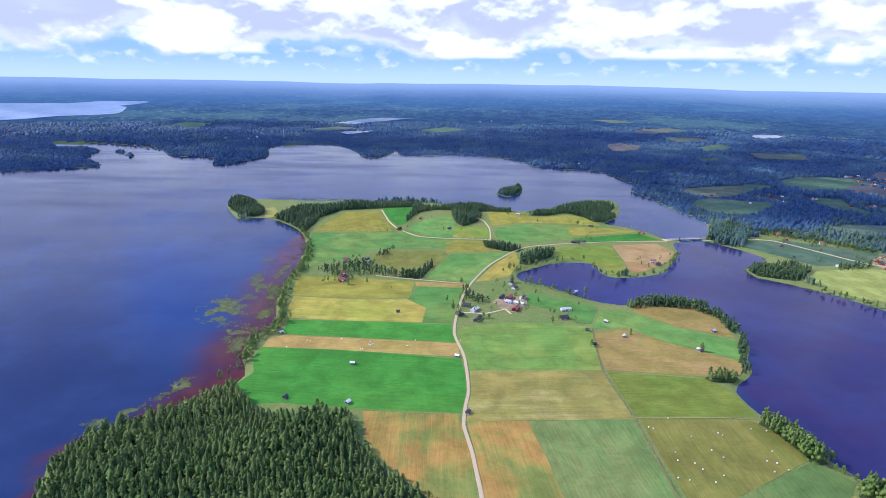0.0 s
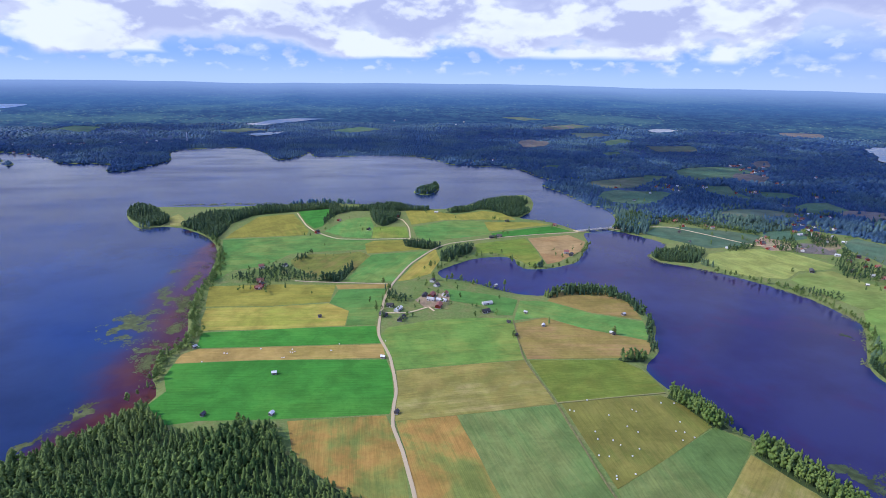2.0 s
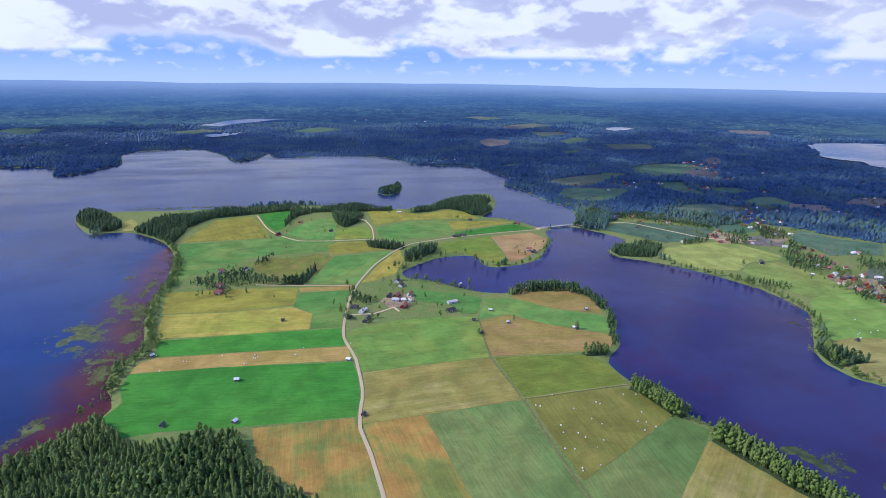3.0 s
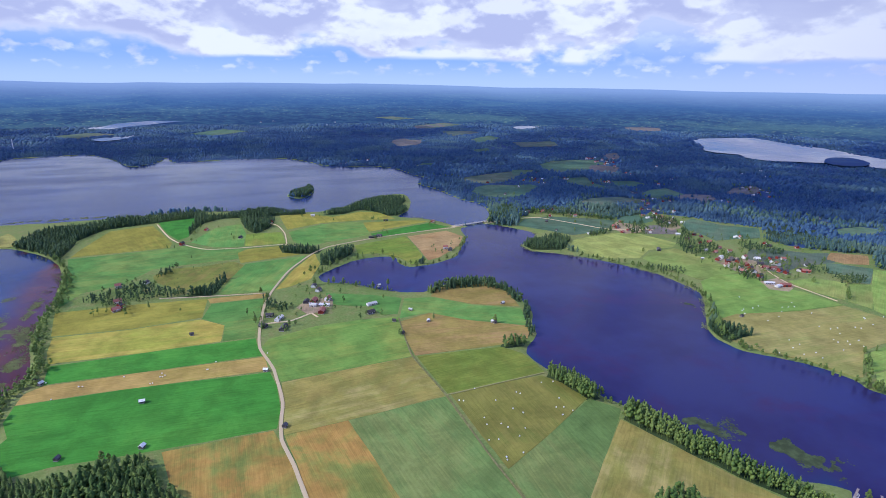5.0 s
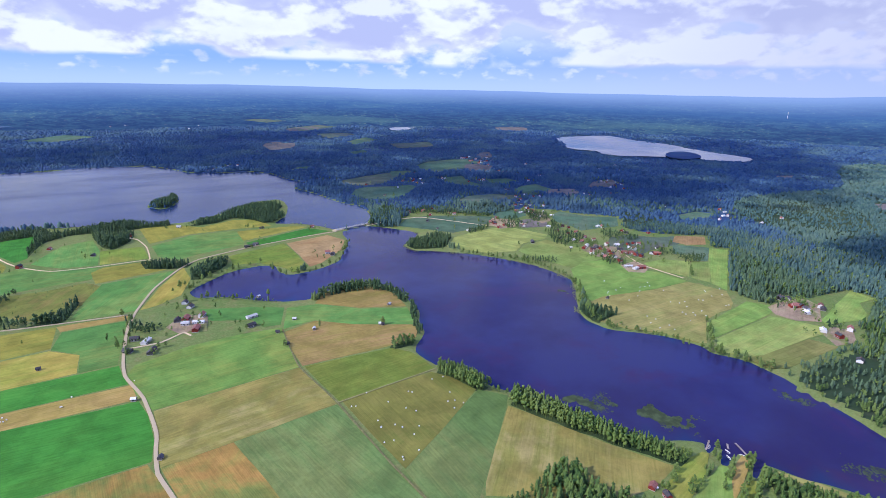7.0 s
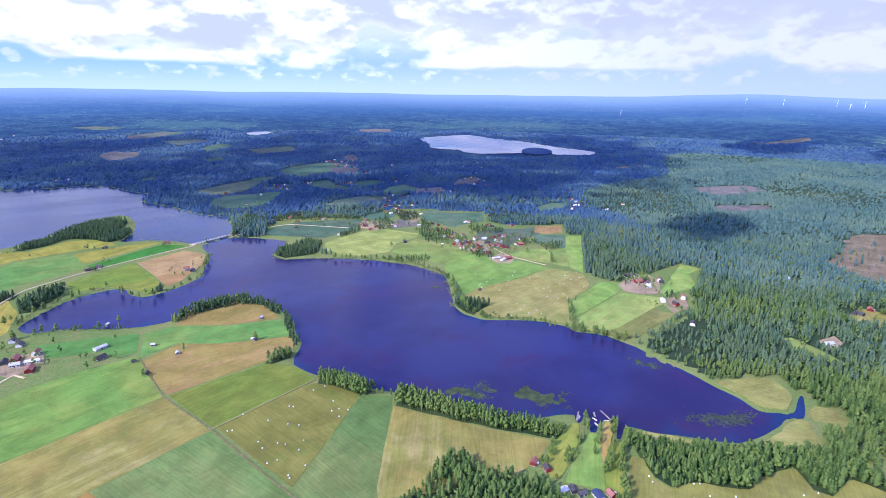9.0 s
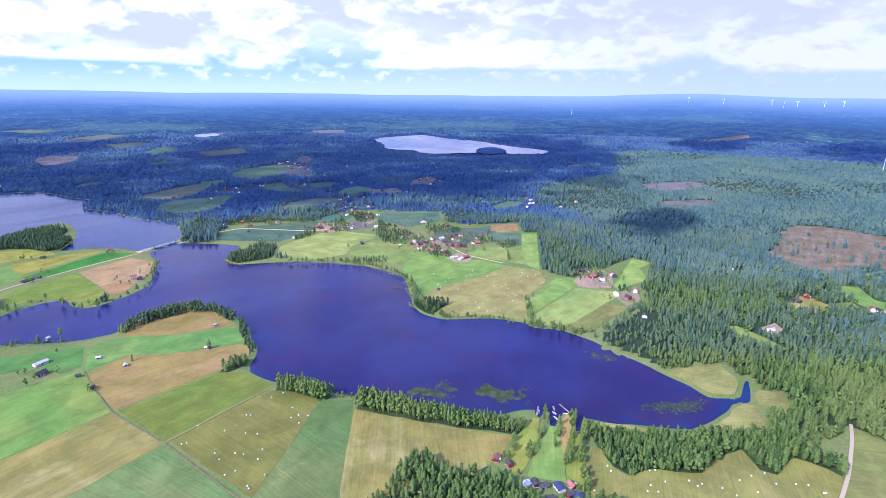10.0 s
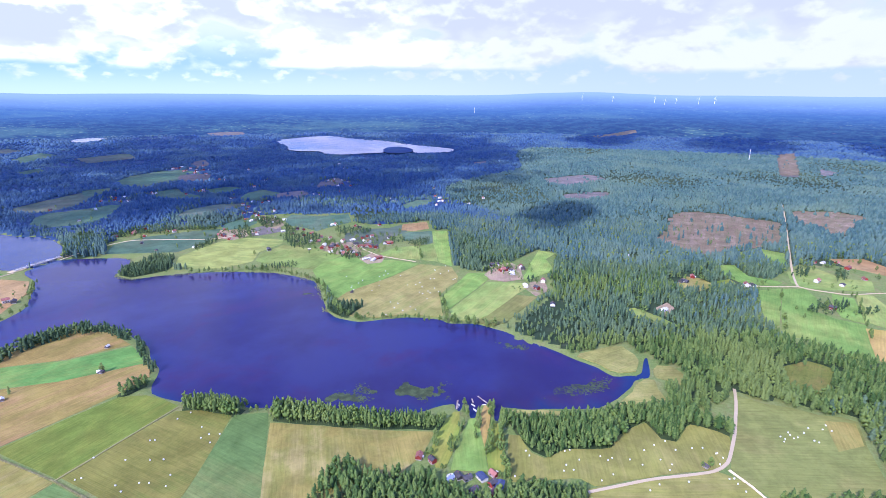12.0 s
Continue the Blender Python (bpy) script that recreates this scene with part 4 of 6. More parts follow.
SITES_DARK = [(711, 648), (722, 573), (744, 543), (800, 834), (141, 569), (21, 573), (30, 599), (75, 626), (1318, 689), (742, 285), (749, 239), (11, 952), (279, 988), (324, 768), (238, 884), (743, 286), (799, 15), (797, 20)]
GARDEN_RED = [(294, 166), (294, 155), (301, 110), (291, 107), (284, 103)]
GARDEN_DARK = [(288, 131), (289, 125), (280, 116), (273, 111)]
GARDEN_WHITE = [(283, 136)]
GARDEN_HALL = [(294, 116), (292, 102)]
HAMLET_WHITE = [(1233, 1648), (1262, 1571), (1269, 1517), (1139, 1300), (1155, 1247), (904, 1289), (977, 1208), (947, 1068), (937, 983), (956, 950), (851, 902), (808, 832), (885, 864), (819, 1341), (1081, 918), (1281, 1009), (1294, 963), (1154, 589), (1114, 575), (582, 965), (829, 784), (844, 663)]
SHORE_TOWN = [(-1873, 2355), (-1857, 2382), (-1788, 2333), (-1690, 2524), (-1690, 2548), (-1233, 2230), (-1178, 2156), (-1168, 2309), (-1156, 2334), (-1133, 2362), (-1090, 2323), (-1078, 2349), (-1010, 2361), (-962, 2395), (-860, 2389), (-1321, 2326), (-1124, 2087), (-757, 3234), (368, 1771), (424, 1816), (453, 1820)]
HAMLET_MIXED = [(1258, 1646), (1252, 1536), (1145, 1329), (1156, 1298), (903, 1304), (953, 1402), (977, 1193), (947, 1055), (942, 956), (869, 932), (825, 839), (798, 802), (799, 1296), (1060, 929), (1079, 895), (1304, 983), (1146, 883), (1139, 566), (611, 954), (576, 879), (781, 692), (847, 608)]
SITES_REDBARN = [(88, 591), (84, 625), (693, 463), (727, 263), (979, -204), (777, 494)]
SITES_WHITEBARN = [(94, 609), (39, 587), (148, 593), (681, 478), (683, 465), (890, 107)]
SITES_DARKBARN = [(41, 561), (650, 655), (225, 880)]
SITES_LADA = [(-84, 456), (-131, 397), (-77, 391), (23, 380), (16, 474), (-51, 578), (196, 524), (159, 505), (300, 542), (265, 495), (187, 561), (-176, 527), (-170, 518), (160, 538), (173, 651), (559, 818), (264, 497), (548, 410), (681, 594), (378, -23)]
TURBINES = [(4677, 1052), (4720, 811), (4774, 493), (4762, 414), (4783, 333), (4797, 170), (4803, 58)]
MASTS = [(-719, 2440), (2472, -122), (4182, 1808)]
RISE_FROM, RISE_SPAN = 2600.0, 2250.0
FAR_EDGE, BACKDROP_FROM = 4846.0, 3400.0
LAND = 1.5


def rise(r):
    """Lift that keeps far land, drawn in nearer, fitted to the camera's view."""
    r = np.asarray(r, float)
    q = np.clip((r - RISE_FROM) / RISE_SPAN, 0, 0.9985)
    flat = RISE_FROM - RISE_SPAN * np.log(1 - q)
    return np.where(r > RISE_FROM, HEIGHT * (1 - r / np.maximum(flat, 1)), 0.0)


def hills(x, y):
    """Long low ridges of the hill country."""
    r = np.hypot(x, y)
    a = np.arctan2(x, y)
    s = np.zeros_like(r)
    for k, amp, ph, q in ((5, 1.0, 0.4, 0.0013), (11, 0.6, 2.1, 0.0021), (19, 0.45, 4.0, 0.0034), (37, 0.22, 1.3, 0.006), (61, 0.12, 0.2, 0.009)):
        s = s + amp * np.sin(k * a + ph + r * q)
    w = np.clip((r - 2300) / 1500, 0, 1)
    s = s * 5.5 * w
    # single heights on the skyline
    for ca, wa, h, r0 in ((-0.112, 0.03, 22, 4640), (0.42, 0.14, 14, 4650), (1.36, 0.085, 20, 4790), (1.52, 0.09, 8, 4700), (0.22, 0.2, 8, 4700), (-0.55, 0.2, 9, 4700), (0.62, 0.1, 8, 4600), (0.86, 0.12, 10, 4500)):
        s = s + h * np.exp(-((a - ca) / wa) ** 2) * np.exp(-((r - r0) / 160) ** 2)
    # the outer edge, raised to meet the skyline in the camera's view
    return s + np.clip((r - 4700) / 146, 0, 1) ** 2 * 48


LAKE_A = SHORE_WEST + SHORE_NORTH + SHORE_FAR + SHORE_LEFT
LAKE_B = LAKE_WEST_BANK + LAKE_SOUTH_BANK + LAKE_HEAD + LAKE_EAST_BANK
ISLANDS = [ISLAND_1, ISLAND_2, ISLAND_3]
FAR_LAKES = [FAR_LAKE_1, FAR_LAKE_2, FAR_LAKE_3, FAR_LAKE_4, FAR_LAKE_5]


def rounded(points, step, wobble, seed, closed=True):
    """A line through the points, evenly cut and slightly uneven, as banks and edges are."""
    rng = random.Random(seed)
    n = len(points)
    out = []
    for i in range(n if closed else n - 1):
        p0, p1, p2, p3 = (Vector(points[(i + k) % n] if closed else points[min(max(i + k, 0), n - 1)]) for k in (-1, 0, 1, 2))
        m = max(1, int((p2 - p1).length / step))
        for j in range(m):
            t = j / m
            d1, d2 = (p2 - p0) * 0.35, (p3 - p1) * 0.35
            lim = (p2 - p1).length * 0.6
            d1 = d1 if d1.length < lim else d1.normalized() * lim
            d2 = d2 if d2.length < lim else d2.normalized() * lim
            q = p1 * (2 * t**3 - 3 * t * t + 1) + d1 * (t**3 - 2 * t * t + t) + p2 * (3 * t * t - 2 * t**3) + d2 * (t**3 - t * t)
            out.append((q.x + rng.uniform(-wobble, wobble), q.y + rng.uniform(-wobble, wobble)))
    if not closed:
        out.append(tuple(points[-1]))
    return out


def straight(points, step, wobble, seed):
    """A field's edge: straight from corner to corner, cut with a slightly unsteady hand."""
    rng = random.Random(seed)
    out = []
    for i, p in enumerate(points):
        a, b = Vector(p), Vector(points[(i + 1) % len(points)])
        m = max(1, int((b - a).length / step))
        for j in range(m):
            q = a.lerp(b, j / m)
            out.append((q.x + rng.uniform(-wobble, wobble), q.y + rng.uniform(-wobble, wobble)))
    return out


def inside(x, y, poly):
    """Which of the points lie in the polygon."""
    p = np.array(poly, float)
    lo, hi = p.min(0), p.max(0)
    res = np.zeros(len(x), bool)
    idx = np.nonzero((x > lo[0]) & (x < hi[0]) & (y > lo[1]) & (y < hi[1]))[0]
    if not len(idx):
        return res
    xs, ys = x[idx], y[idx]
    c = np.zeros(len(idx), bool)
    for (x1, y1), (x2, y2) in zip(p, np.roll(p, -1, 0)):
        if y1 == y2:
            continue
        c ^= ((y1 > ys) != (y2 > ys)) & (xs < (x2 - x1) * (ys - y1) / (y2 - y1) + x1)
    res[idx] = c
    return res


def edge_distance(x, y, poly, closed=True, reach=60.0):
    p = np.array(poly, float)
    q = np.roll(p, -1, 0) if closed else p[1:]
    best = np.full(len(x), 1e9)
    for (x1, y1), (x2, y2) in zip(p, q):
        m = np.nonzero((x > min(x1, x2) - reach) & (x < max(x1, x2) + reach) & (y > min(y1, y2) - reach) & (y < max(y1, y2) + reach))[0]
        if not len(m):
            continue
        dx, dy = x2 - x1, y2 - y1
        t = np.clip(((x[m] - x1) * dx + (y[m] - y1) * dy) / max(dx * dx + dy * dy, 1e-6), 0, 1)
        best[m] = np.minimum(best[m], np.hypot(x[m] - x1 - t * dx, y[m] - y1 - t * dy))
    return best


SHORE_A, SHORE_B = rounded(LAKE_A, 9, 0.9, 1), rounded(LAKE_B, 7, 0.7, 2)
SHORE_I = [rounded(i, 6, 0.6, 3) for i in ISLANDS]


def shore(x, y):
    """Distance from the water's edge, above 0 on land."""
    wet = inside(x, y, SHORE_A) | inside(x, y, SHORE_B)
    d = np.minimum(edge_distance(x, y, SHORE_A), edge_distance(x, y, SHORE_B))
    for i in SHORE_I:
        wet &= ~inside(x, y, i)
        d = np.minimum(d, edge_distance(x, y, i))
    return np.where(wet, -d, d)


def ground_height(x, y, d=None):
    x, y = np.atleast_1d(np.asarray(x, float)), np.atleast_1d(np.asarray(y, float))
    d = shore(x, y) if d is None else d
    return np.clip(d * 0.22, -3, LAND) + rise(np.hypot(x, y)) + hills(x, y)


def mesh_object(name, verts, faces, mat, parent=None):
    me = bpy.data.meshes.new(name)
    me.from_pydata([tuple(v) for v in verts], [], faces)
    me.materials.append(MATS[mat])
    me.update()
    ob = new(name, me)
    if parent:
        ob.parent = parent
    return ob


def quick_mesh(name, verts, tris, mat, tone=None):
    """A large mesh straight from arrays."""
    verts, tris = np.asarray(verts, np.float32), np.asarray(tris, np.int32)
    k = tris.shape[1]
    me = bpy.data.meshes.new(name)
    me.vertices.add(len(verts))
    me.vertices.foreach_set("co", verts.ravel())
    me.loops.add(tris.size)
    me.loops.foreach_set("vertex_index", tris.ravel())
    me.polygons.add(len(tris))
    me.polygons.foreach_set("loop_start", np.arange(0, tris.size, k, dtype=np.int32))
    if tone is not None:
        me.attributes.new("tone", "FLOAT", "POINT").data.foreach_set("value", np.asarray(tone, np.float32))
    me.materials.append(MATS[mat])
    me.update(calc_edges=True)
    me.validate()
    return new(name, me)


def part(name, bm, mat, parent, label=""):
    me = bpy.data.meshes.new(name)
    bm.to_mesh(me)
    bm.free()
    me.materials.append(MATS[mat])
    ob = new(name, me)
    ob.parent = parent
    return tagged(ob, label)


def sunlit_woods(x, y):
    """Where the far woods to the east are coloured as sunlit, with less haze."""
    return (np.arctan2(x, y) + 0.05 * np.sin(x * 0.006) + 0.04 * np.sin(y * 0.011 + 1) > 1.20 + np.clip(np.hypot(x, y) - 1500, 0, 900) * 0.00009) & (np.hypot(x, y) < 2700)


# ---- ground and water ----
def build_ground():
    view = np.radians(np.arange(-46, 112, 0.32))
    rest = np.radians(np.arange(112, 314, 4.0))
    ang = np.concatenate([view, rest])
    rad = np.concatenate([[0.0], np.geomspace(60, BACKDROP_FROM, 270)])
    A, R = np.meshgrid(ang, rad, indexing="ij")
    x, y = (R * np.sin(A)).ravel(), (R * np.cos(A)).ravel()
    d = shore(x, y)
    z = ground_height(x, y, d)
    na, nr = A.shape
    i, j = np.meshgrid(np.arange(na), np.arange(nr - 1), indexing="ij")
    i2 = (i + 1) % na
    quads = np.stack([i * nr + j, i * nr + j + 1, i2 * nr + j + 1, i2 * nr + j], -1).reshape(-1, 4)
    # the innermost ring closes on one point, so its quads are drawn as thin wedges
    ob = quick_mesh("ground", np.stack([x, y, z], 1), quads[:, ::-1], "rough_grass")
    ob.data.polygons.foreach_set("use_smooth", np.ones(len(ob.data.polygons), bool))
    cx, cy = x[quads].mean(1), y[quads].mean(1)
    wooded = (np.hypot(cx, cy) > 330) & (d[quads].mean(1) > np.where(np.hypot(cx, cy) > 1000, 2, 9))
    for o in OPENS:
        wooded &= ~inside(cx, cy, o)
        near = np.nonzero(wooded & (np.hypot(cx, cy) < 1300))[0]
        wooded[near[edge_distance(cx[near], cy[near], o, reach=12) < 9]] = False
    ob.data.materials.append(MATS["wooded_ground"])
    ob.data.materials.append(MATS["hazed_wood_ground"])
    # farther out the woodland ground takes the haze-blue colour
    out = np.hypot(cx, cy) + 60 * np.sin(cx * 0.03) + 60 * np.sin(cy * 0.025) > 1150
    ob.data.polygons.foreach_set("material_index", (wooded.astype(np.int32) * (1 + (out & ~sunlit_woods(cx, cy)))).astype(np.int32))
    return tagged(ob, "rough green grassland running out to wooded hills", "ground", kind="structure")


def build_far_hills():
    ang = np.radians(np.arange(-60, 126, 0.3))
    rad = np.linspace(BACKDROP_FROM - 20, FAR_EDGE, 70)
    A, R = np.meshgrid(ang, rad, indexing="ij")
    x, y = (R * np.sin(A)).ravel(), (R * np.cos(A)).ravel()
    z = LAND + rise(np.hypot(x, y)) + hills(x, y) + 1.0
    na, nr = A.shape
    i, j = np.meshgrid(np.arange(na - 1), np.arange(nr - 1), indexing="ij")
    quads = np.stack([i * nr + j, i * nr + j + 1, (i + 1) * nr + j + 1, (i + 1) * nr + j], -1).reshape(-1, 4)
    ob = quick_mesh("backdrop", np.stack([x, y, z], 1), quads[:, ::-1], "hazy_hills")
    tagged(ob, "blue hazy hills along the skyline", "hills", kind="structure")


def lump(x, y, cx, cy, rx, ry, turn):
    c, s = math.cos(turn), math.sin(turn)
    u, v = (x - cx) * c + (y - cy) * s, -(x - cx) * s + (y - cy) * c
    return np.exp(-((u / rx) ** 2 + (v / ry) ** 2))


def build_water():
    gx = np.concatenate([np.arange(-2600, -700, 100.0), np.arange(-700, 600, 20.0), np.arange(600, 2601, 100.0)])
    gy = np.concatenate([np.arange(-2600, 0, 100.0), np.arange(0, 1000, 20.0), np.arange(1000, 2601, 100.0)])
    X, Y = np.meshgrid(gx, gy, indexing="ij")
    x, y = X.ravel(), Y.ravel()
    n = len(gy)
    shoal = np.zeros(len(x))
    near = np.nonzero((x < -60) & (x > -700) & (y > 150) & (y < 1000))[0]
    d = edge_distance(x[near], y[near], SHORE_A, reach=130)
    wide = 62 * np.clip((y[near] - 340) / 110, 0.2, 1) * np.clip((930 - y[near]) / 120, 0, 1)
    shoal[near] = np.clip(1.25 - d / np.maximum(wide, 1), 0, 1)
    for cx, cy, rx, ry, t in ((300, 250, 60, 10, -0.3), (420, 95, 60, 22, -0.9)):
        shoal = np.maximum(shoal, 0.35 * lump(x, y, cx, cy, rx, ry, t))
    i, j = np.meshgrid(np.arange(len(gx) - 1), np.arange(n - 1), indexing="ij")
    quads = np.stack([i * n + j, (i + 1) * n + j, (i + 1) * n + j + 1, i * n + j + 1], -1).reshape(-1, 4)
    ctr = np.hypot(x[quads].mean(1), y[quads].mean(1))
    quads = quads[ctr < 2550]
    ob = quick_mesh("water", np.stack([x, y, np.zeros(len(x))], 1), quads, "lake_water")
    ob.data.attributes.new("shoal", "FLOAT", "POINT").data.foreach_set("value", shoal.astype(np.float32))
    brown = inside(x, y, SHORE_B) & (y < 900)
    ob.data.attributes.new("silt", "FLOAT", "POINT").data.foreach_set("value", brown.astype(np.float32))
    tagged(ob, "dark blue lake water with faint ripples", "water", kind="structure")


def slab(name, outline, mat, top=0.25, skirt=0.6, drape=False):
    """A sheet of standing growth or stone on the ground, with its edge turned down."""
    o = np.array(outline, float)
    z = ground_height(o[:, 0], o[:, 1]) if drape else np.full(len(o), LAND)
    n = len(o)
    verts = [(a, b, c + top) for (a, b), c in zip(o, z)] + [(a, b, c - skirt) for (a, b), c in zip(o, z)]
    area = sum(o[i][0] * o[(i + 1) % n][1] - o[(i + 1) % n][0] * o[i][1] for i in range(n))
    face = list(range(n)) if area > 0 else list(range(n))[::-1]
    sides = [((i, i + n, (i + 1) % n + n, (i + 1) % n) if area > 0 else ((i + 1) % n, (i + 1) % n + n, i + n, i)) for i in range(n)]
    return mesh_object(name, verts, [face] + sides, mat)


def draped(name, outline, mat, lift, cell=60.0):
    """A sheet that follows far rising ground, cut into cells."""
    o = np.array(outline, float)
    bm = bmesh.new()
    vs = [bm.verts.new((a, b, 0)) for a, b in o]
    bm.faces.new(vs)
    lo, hi = o.min(0), o.max(0)
    for axis in (0, 1):
        k = lo[axis] + cell
        while k < hi[axis]:
            co, no = [0, 0, 0], [0, 0, 0]
            co[axis], no[axis] = k, 1
            bmesh.ops.bisect_plane(bm, geom=bm.verts[:] + bm.edges[:] + bm.faces[:], plane_co=co, plane_no=no)
            k += cell
    bm.normal_update()
    if sum(f.normal.z * f.calc_area() for f in bm.faces) < 0:
        bmesh.ops.reverse_faces(bm, faces=bm.faces[:])
    pts = np.array([v.co[:2] for v in bm.verts])
    z = LAND + rise(np.hypot(pts[:, 0], pts[:, 1])) + hills(pts[:, 0], pts[:, 1]) + lift
    for v, h in zip(bm.verts, z):
        v.co.z = h
    me = bpy.data.meshes.new(name)
    bm.to_mesh(me)
    bm.free()
    me.materials.append(MATS[mat])
    return new(name, me)


def far_out(points):
    return max(math.hypot(*p) for p in points) > 2200


build_ground()
build_far_hills()
build_water()
for k, o in enumerate(FAR_LAKES):
    lake = draped("lake", rounded(o, 40, 3, 20 + k), "mirror_water" if k == 1 else "calm_water", 5.0)
    tagged(lake, "pale far lake among dark forest", "lake", kind="structure")

isle = draped("island", rounded(FAR_ISLE, 20, 3, 29), "hazed_wood_ground", 8.0)
tagged(isle, "low wooded island in the far lake", "island", kind="structure")

FIELD_WORDS = {
    "lush": "vivid green field of young crop", "grass": "bright green mown grass field", "green": "fresh green grass field", "meadow": "soft green meadow with faint tracks",
    "hay": "olive hay field beside the gravel road", "straw": "pale yellow field of ripe grain", "stubble": "light brown stubble field strip",
    "ochre": "ochre ripening field with fine rows", "ochrehay": "brownish dry grass field by the lake", "dryhay": "dry yellow field with dark streaks",
    "olive": "olive green grass field with bales", "teal": "grey-green field with fine drill rows", "baled": "mown yellow-green field with curved rows",
    "pale": "pale yellow-green field with mowing stripes", "plough": "bare pinkish brown ploughed field", "heath": "rough brown and green heath",
    "cleared": "brown felled clearing in the forest", "reeds": "yellow-green marsh by the lake", "hazebare": "bare pinkish felling in the far forest, greyed by painted haze", "palehay": "pale mown hay field with wrapped bales", "palemeadow": "pale green wide meadow", "paddock": "bright green mown paddock by the village", "palepaddock": "pale green striped meadow by the village", "palebaled": "pale mown field with bales and rows",
    "hazegrass": "green field among far woods, muted by painted haze", "hazemeadow": "olive meadow among far woods, dulled by painted haze", "yard": "pinkish gravel farmyard between the buildings"}


def ashore(line):
    """The outline with what would overhang the water drawn back on to the land."""
    o = np.array(line, float)
    c = o.mean(0)
    for _ in range(14):
        wet = shore(o[:, 0], o[:, 1]) < 3.0
        if not wet.any():
            break
        o[wet] += (c - o[wet]) * 0.05
    return [tuple(p) for p in o]


FIELD_LINES = []
for k, (kind, pts) in enumerate(FIELDS):
    line = rounded(pts, 9, 6.0 if kind == "cleared" else 1.0, 100 + k) if kind in ("heath", "reeds", "cleared", "hazebare", "palehay") else straight(pts, 18, 0.4, 100 + k)
    if len(line) and kind not in ("yard", "reeds", "cleared"):
        # fields meet with only a narrow balk between them
        mid = Vector((sum(p[0] for p in line) / len(line), sum(p[1] for p in line) / len(line)))
        line = [tuple(mid + (Vector(p) - mid) * (1 + 1.1 / max((Vector(p) - mid).length, 5))) for p in line]
    line = line if far_out(pts) else ashore(line)
    FIELD_LINES.append(line)
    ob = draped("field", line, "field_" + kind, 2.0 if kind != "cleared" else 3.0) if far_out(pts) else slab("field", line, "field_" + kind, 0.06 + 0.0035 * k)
    edges = list(zip(pts, pts[1:] + pts[:1]))
    along = [e for e in edges if abs(e[1][1] - e[0][1]) > abs(e[1][0] - e[0][0])]
    best = max(along if kind in ("ochre", "teal") and along else edges, key=lambda e: (Vector(e[1]) - Vector(e[0])).length)
    ob["heading"] = math.atan2(best[1][1] - best[0][1], best[1][0] - best[0][0])
    tagged(ob, FIELD_WORDS[kind], "field", kind="structure")


def ribbon(name, pts, width, mat, z, seed):
    line = [Vector(p) for p in rounded(pts, 8, 0.12, seed, closed=False)]
    left, right = [], []
    for i, p in enumerate(line):
        d = (line[min(i + 1, len(line) - 1)] - line[max(i - 1, 0)]).normalized()
        n = Vector((-d.y, d.x)) * width / 2
        left.append(p + n)
        right.append(p - n)
    m = len(line)
    verts = [(*p, z) for p in left] + [(*p, z + 0.06) for p in line] + [(*p, z) for p in right] + [(*p, z - 0.6) for p in left] + [(*p, z - 0.6) for p in right]
    faces = []
    for i in range(m - 1):
        faces += [(i, i + m, i + m + 1, i + 1)[::1], (i + m, i + 2 * m, i + 2 * m + 1, i + m + 1), (i + 3 * m, i, i + 1, i + 3 * m + 1), (i + 2 * m, i + 4 * m, i + 4 * m + 1, i + 2 * m + 1)]
    return mesh_object(name, verts, [f for f in faces], mat)


for k, (kind, width, pts) in enumerate(ROADS):
    ob = ribbon("road" if kind == "road" else "field_track", pts, width * (1.5 if k == 0 else (1.15 if kind == "road" else 0.8)), "gravel" if kind == "road" else "earth_track", LAND + 0.55 + 0.01 * k, 300 + k)
    tagged(ob, "light grey gravel road between the fields" if kind == "road" else "grassy earth track between two fields", "road", kind="structure")

# ---- trees ----
RNG = np.random.default_rng(7)


def cone_tiers(tiers, sides, ragged, seed, trunk=True):
    """A conifer of stacked, ragged skirts with a bulging outline, 1 m high and to be scaled."""
    rng = np.random.default_rng(seed)
    v, f = [], []
    low_end = 0.22 if trunk else 0.05
    for k in range(tiers):
        t = k / tiers
        low, top = low_end + (0.92 - low_end) * t, min(1.0, low_end + (0.92 - low_end) * (t + (1.7 if tiers > 2 else 1.6) / tiers))
        rad = 0.175 * math.sqrt(max(1 - t ** 1.7, 0.05)) * min(1.0, 0.72 + t)
        base = len(v)
        off = rng.uniform(0, 6.28)
        lean = rng.uniform(-0.025, 0.025, 2)
        for i in range(sides):
            a = off + 2 * math.pi * i / sides
            r = rad * (1 + ragged * rng.uniform(-1, 1)) * (1.12 if i % 2 else 0.62)
            v.append((lean[0] + r * math.cos(a), lean[1] + r * math.sin(a), low - 0.03 * (i % 2) + 0.03 * rng.uniform(-1, 1)))
        v.append((lean[0] * 1.5, lean[1] * 1.5, top))
        for i in range(sides):
            f.append((base + i, base + (i + 1) % sides, base + sides))
    if trunk:
        base = len(v)
        for a in (0, 2.1, 4.2):
            v.append((0.014 * math.cos(a), 0.014 * math.sin(a), 0))
            v.append((0.010 * math.cos(a), 0.010 * math.sin(a), 0.30))
        for i in range(3):
            a0, a1 = base + 2 * i, base + 2 * ((i + 1) % 3)
            f += [(a0, a1, a1 + 1), (a0, a1 + 1, a0 + 1)]
    return np.array(v), np.array(f)


